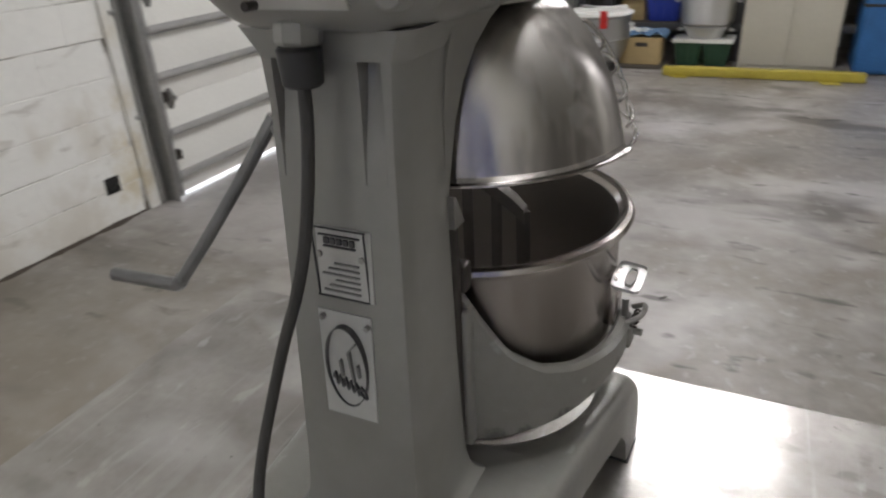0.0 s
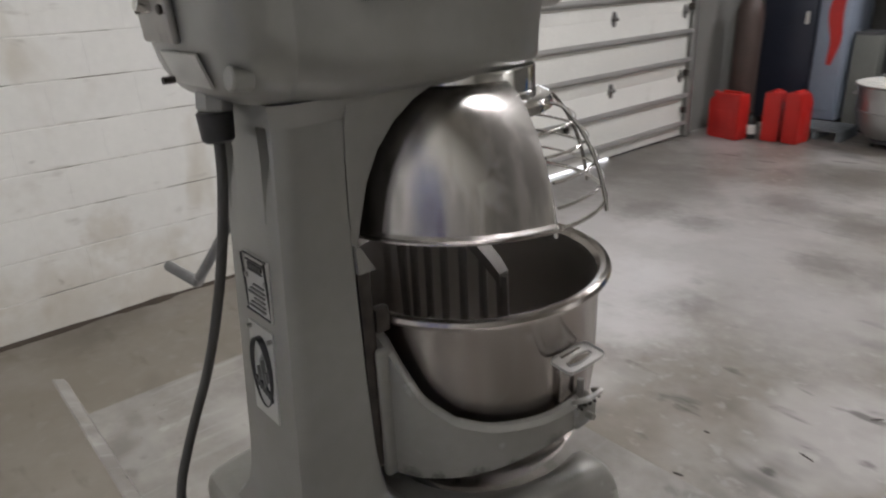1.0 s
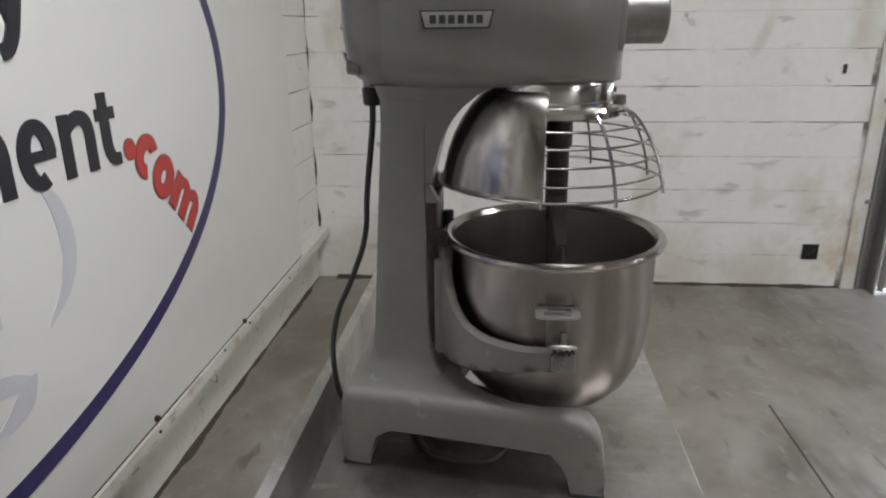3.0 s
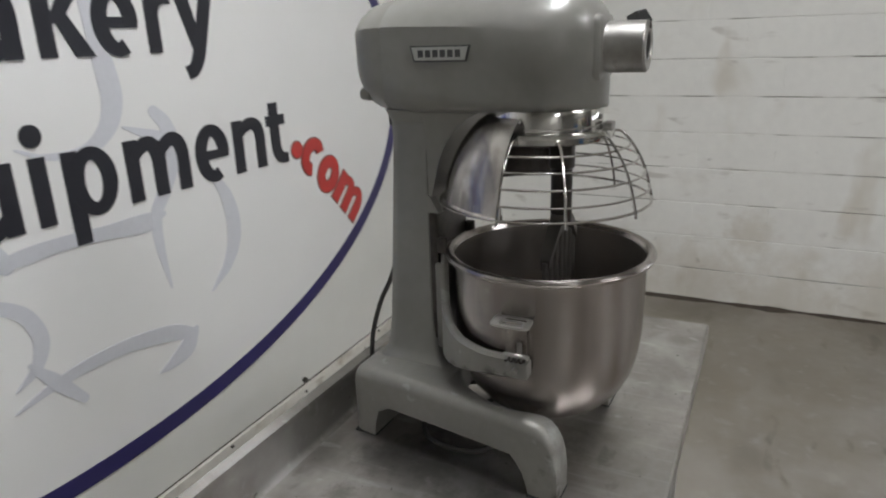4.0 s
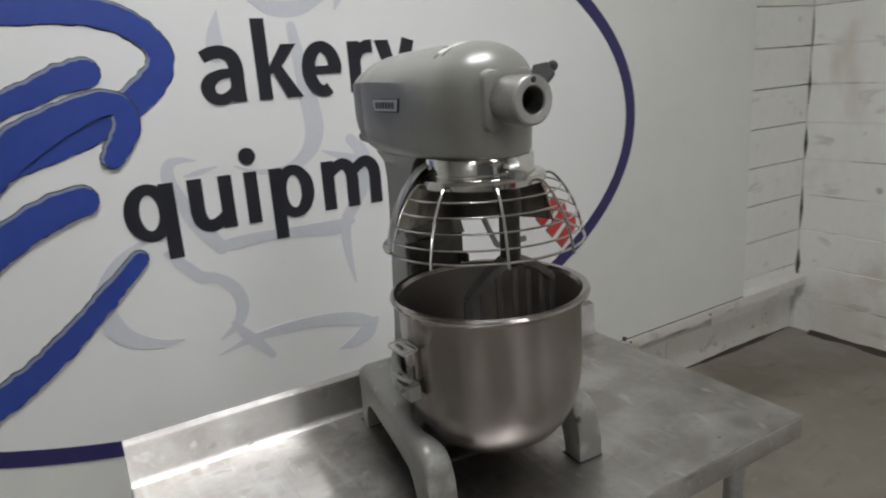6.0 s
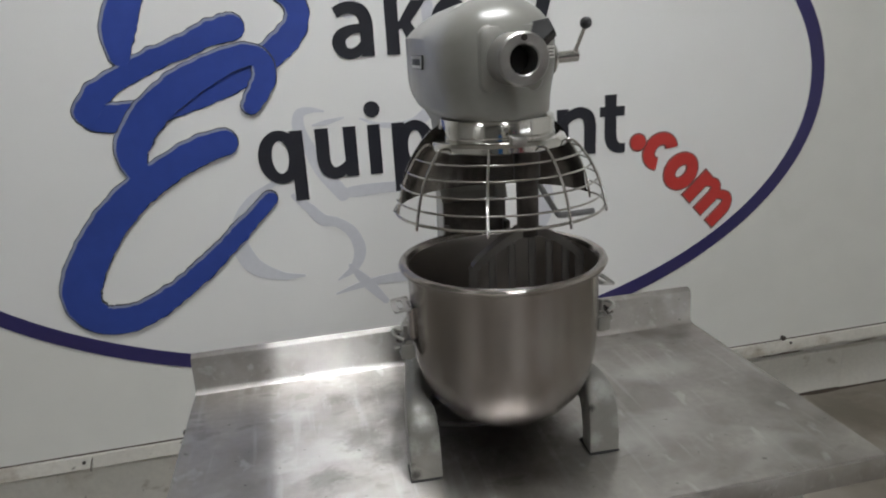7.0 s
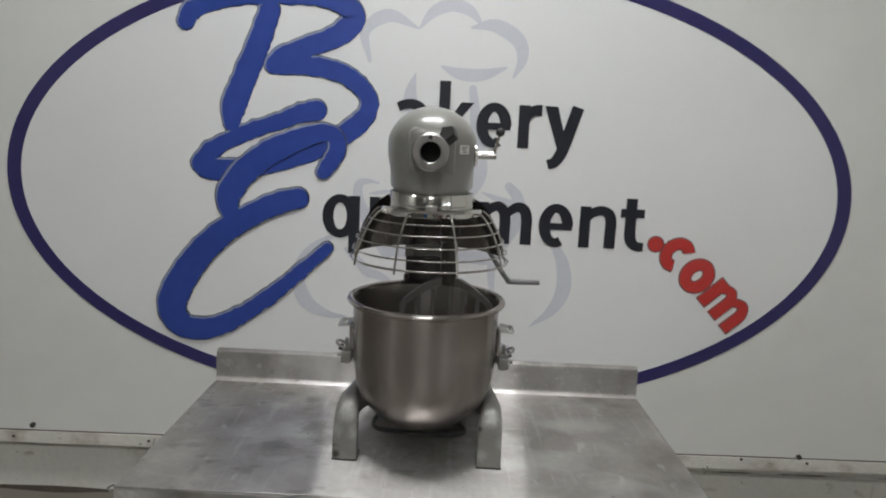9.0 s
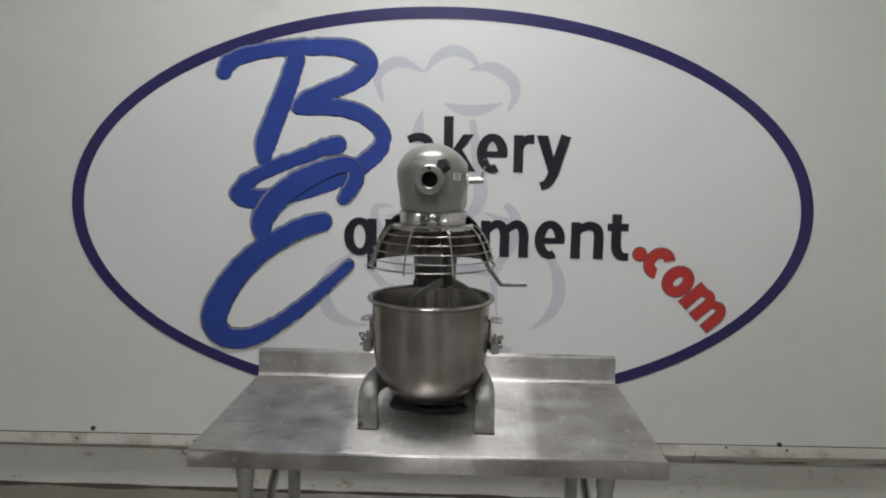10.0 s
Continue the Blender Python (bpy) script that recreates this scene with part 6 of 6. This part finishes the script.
for x0, x1, z0, z1, m, lab in ((1.06, 1.27, 0.7355, 0.895, M_CARD, "small tan box on the rack"), (1.43, 1.61, 0.7355, 0.945, M_WHITEPL, "pale carton on the rack"),
                               (1.03, 1.27, 0.3855, 0.59, M_CARD, "brown box on the lower shelf"), (1.42, 1.63, 0.3855, 0.63, M_SHELFDARK, "dark box on the lower shelf"),
                               (0.17, 0.53, 0.7355, 1.035, M_SHELFDARK, "dark bulky box on the rack"), (-0.57, -0.07, 0.7355, 1.115, M_CARD, "tan box on the rack"),
                               (-1.37, -0.87, 0.7355, 1.115, M_BIN, "blue box on the rack"), (0.65, 0.87, 1.2005, 1.38, M_WHITEPL, "white carton on the upper shelf"),
                               (0.91, 1.25, 1.2005, 1.5, M_SHELFDARK, "dark carton on the upper shelf"), (1.42, 1.63, 1.2005, 1.44, M_CARD, "tan carton on the upper shelf"),
                               (0.19, 0.53, 1.2005, 1.43, M_YELLOW, "yellow box on the upper shelf"), (0.19, 0.55, 0.3855, 0.67, M_SHELFDARK, "dark box low on the rack"),
                               (0.73, 1.23, 1.7305, 2, M_CARD, "brown box on the top shelf")):
    carton("cardboard_box", x0, x1, -8.82, -8.38, z0, z1, m, lab, "box")
carton("cardboard_box", 1.36, 1.62, -8.8, -8.4, 0.0, 0.36, M_SHELFDARK, "dark crate under the rack", "box")

# stacked pots on a board over dark green crates
PX, PY = 0.352, -8.02
for x in (0.215, 0.485):
    bin_(x - 0.13, x + 0.13, -8.17, -7.87, 0.03, 0.255, M_GREEN, "dark green crate under the white board")
mesh_thing("board", box(0.065, 0.645, -8.19, -7.85, 0.2555, 0.290, 0.004), M_WHITEPL, "white plastic board across the green crates", "board")
mesh_thing("skid_board", box(0.055, 0.655, -8.19, -7.85, 0.0, 0.0295, 0.003), M_BOARD, "dark board on the floor under green crates", "board")
for r0, r, z0, z1, lab in ((0.17, 0.215, 0.2905, 0.425, "shallow aluminium pan on the white board"), (0.25, 0.258, 0.4255, 0.70, "wide aluminium stock pot on the shallow pan"), (0.195, 0.205, 0.7005, 0.875, "smaller aluminium pot on the wide pot")):
    t = thing("stock_pot", (PX, PY, z0), lab, "pot", "stacked pots")
    part("body", lathe([(0, z0), (r0 - 0.02, z0), (r0, z0 + 0.02), (r, z1 - 0.03), (r + 0.012, z1 - 0.024), (r + 0.012, z1 - 0.012), (r, z1 - 0.008), (0.04, z1 - 0.0005), (0, z1 - 0.0005)], PX, PY, 48), M_ALUPOT, t)
    for s in (-1, 1):
        part("handle", tube([(PX + s * r, PY - 0.05, z1 - 0.06), (PX + s * (r + 0.045), PY - 0.04, z1 - 0.065), (PX + s * (r + 0.045), PY + 0.04, z1 - 0.065), (PX + s * r, PY + 0.05, z1 - 0.06)], 0.008, 8), M_ALUPOT, t)

yb = thing("yellow_barrier", (-0.2, -7.6, 0), "low yellow steel barrier rail on the floor", "barrier")
part("rail", moved(box(-0.87, 0.87, -0.055, 0.055, 0.005, 0.085, 0.008), Matrix.Translation((-0.21, -7.57, 0)) @ Matrix.Rotation(radians(1.5), 4, "Z")), M_YELLOW, yb)
for x in (-0.8, 0.5):
    part("foot_plate", box(x - 0.08, x + 0.08, -7.70, -7.45, 0.0, 0.006, 0.001), M_YELLOW, yb)
wc = thing("storage_cabinet", (-0.40, -8.2, 0), "cream steel storage cabinet with two doors", "cabinet")
part("body", box(-0.83, 0.01, -8.125, -7.905, 0.0, 1.9, 0.006), M_CREAM, wc)
for x0, x1, hx in ((-0.822, -0.412, -0.45), (-0.404, 0.002, -0.37)):
    d = part("door", box(x0, x1, -7.903, -7.887, 0.06, 1.88, 0.003), M_CREAM, wc)
    part("door_handle", box(hx - 0.012, hx + 0.012, -7.887, -7.865, 0.72, 0.86, 0.004), M_ALU, d)
bt2 = thing("covered_stack", (-1.35, -8.15, 0), "stack wrapped in bright blue tarpaulin", "stack")
part("cover", box(-1.75, -0.98, -8.5, -7.9, 0.0, 1.2, 0.05, 3), M_BLUEFAB, bt2)
part("strap", box(-1.756, -0.974, -8.506, -7.894, 0.6, 0.63, 0.01), M_BLACK, bt2)

# splinters and scraps on the floor
for x, y, turn, long_, wide in ((0.077, -2.833, -15, 0.055, 0.007), (-0.013, -3.229, 48, 0.05, 0.010), (0.382, -2.719, 0, 0.022, 0.010), (0.333, -2.444, 15, 0.035, 0.010)):
    rings = [[(x + math.cos(radians(turn)) * u * long_ - math.sin(radians(turn)) * v * wide * w, y + math.sin(radians(turn)) * u * long_ + math.cos(radians(turn)) * v * wide * w, zz)
              for v, zz in ((-0.5, 0.0003), (0.5, 0.0003), (0.35, 0.003 * w), (-0.35, 0.003 * w))] for u, w in ((-0.5, 0.3), (-0.3, 0.9), (0.1, 1.0), (0.4, 0.7), (0.5, 0.3))]
    mesh_thing("wood_scrap", loft(rings), M_GREASE, "small dark scrap lying on the concrete floor", "scrap", "scraps on the floor")

# ---- painted blocks of the walls ----
BL, BH, J = 0.406, 0.2045, 0.005


def block_mesh(name, length, m, axis):
    w, h = length / 2 - 0.0002, BH / 2 - J / 2
    b = box(-w, w, -0.004, 0.05, -h, h)
    front = [e for e in b.edges if all(v.co.y < 0 for v in e.verts) and abs(e.verts[0].co.z - e.verts[1].co.z) < 0.01]
    bmesh.ops.bevel(b, geom=front, offset=0.002, segments=1, affect="EDGES")
    if axis == "x":
        moved(b, Matrix.Rotation(radians(-90), 4, "Z"))
    bmesh.ops.recalc_face_normals(b, faces=b.faces)
    me = bpy.data.meshes.new(name)
    b.to_mesh(me)
    b.free()
    me.materials.append(m)
    return me


def lay(parent, meshes, spans, place, count_from=0):
    """Courses of blocks: spans of (course, start, end)."""
    for row, a, b in spans:
        p = a
        first = BL / 2 if row % 2 else BL
        n = 0
        while p < b - 0.09:
            length = min(first if n == 0 else BL, b - p)
            key = round(length, 3)
            if key not in meshes:
                meshes[key] = meshes["make"](length)
            ob = new("block", meshes[key])
            ob.parent = parent
            ob.location = Vector(place(p + length / 2, (row + 0.5) * BH)) - parent.location
            p += length
            n += 1


east = {"make": lambda l: block_mesh("block", l, M_BLOCK, "x")}
rng = random.Random(4)
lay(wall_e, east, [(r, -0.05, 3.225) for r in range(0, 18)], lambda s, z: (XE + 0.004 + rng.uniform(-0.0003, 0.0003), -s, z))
north = {"make": lambda l: block_mesh("block", l, M_LOW, "y")}
lay(wall_n, north, [(0, -2.9, 3.05)], lambda s, z: (s, 0.076 + rng.uniform(-0.0015, 0.0015), z + 0.004))
lay(wall_n, {"make": lambda l: block_mesh("block", l, M_BLOCK, "y")}, [(r, 2.30, 3.055) for r in range(1, 18)], lambda s, z: (s, 0.0545 + rng.uniform(-0.0003, 0.0003), z))
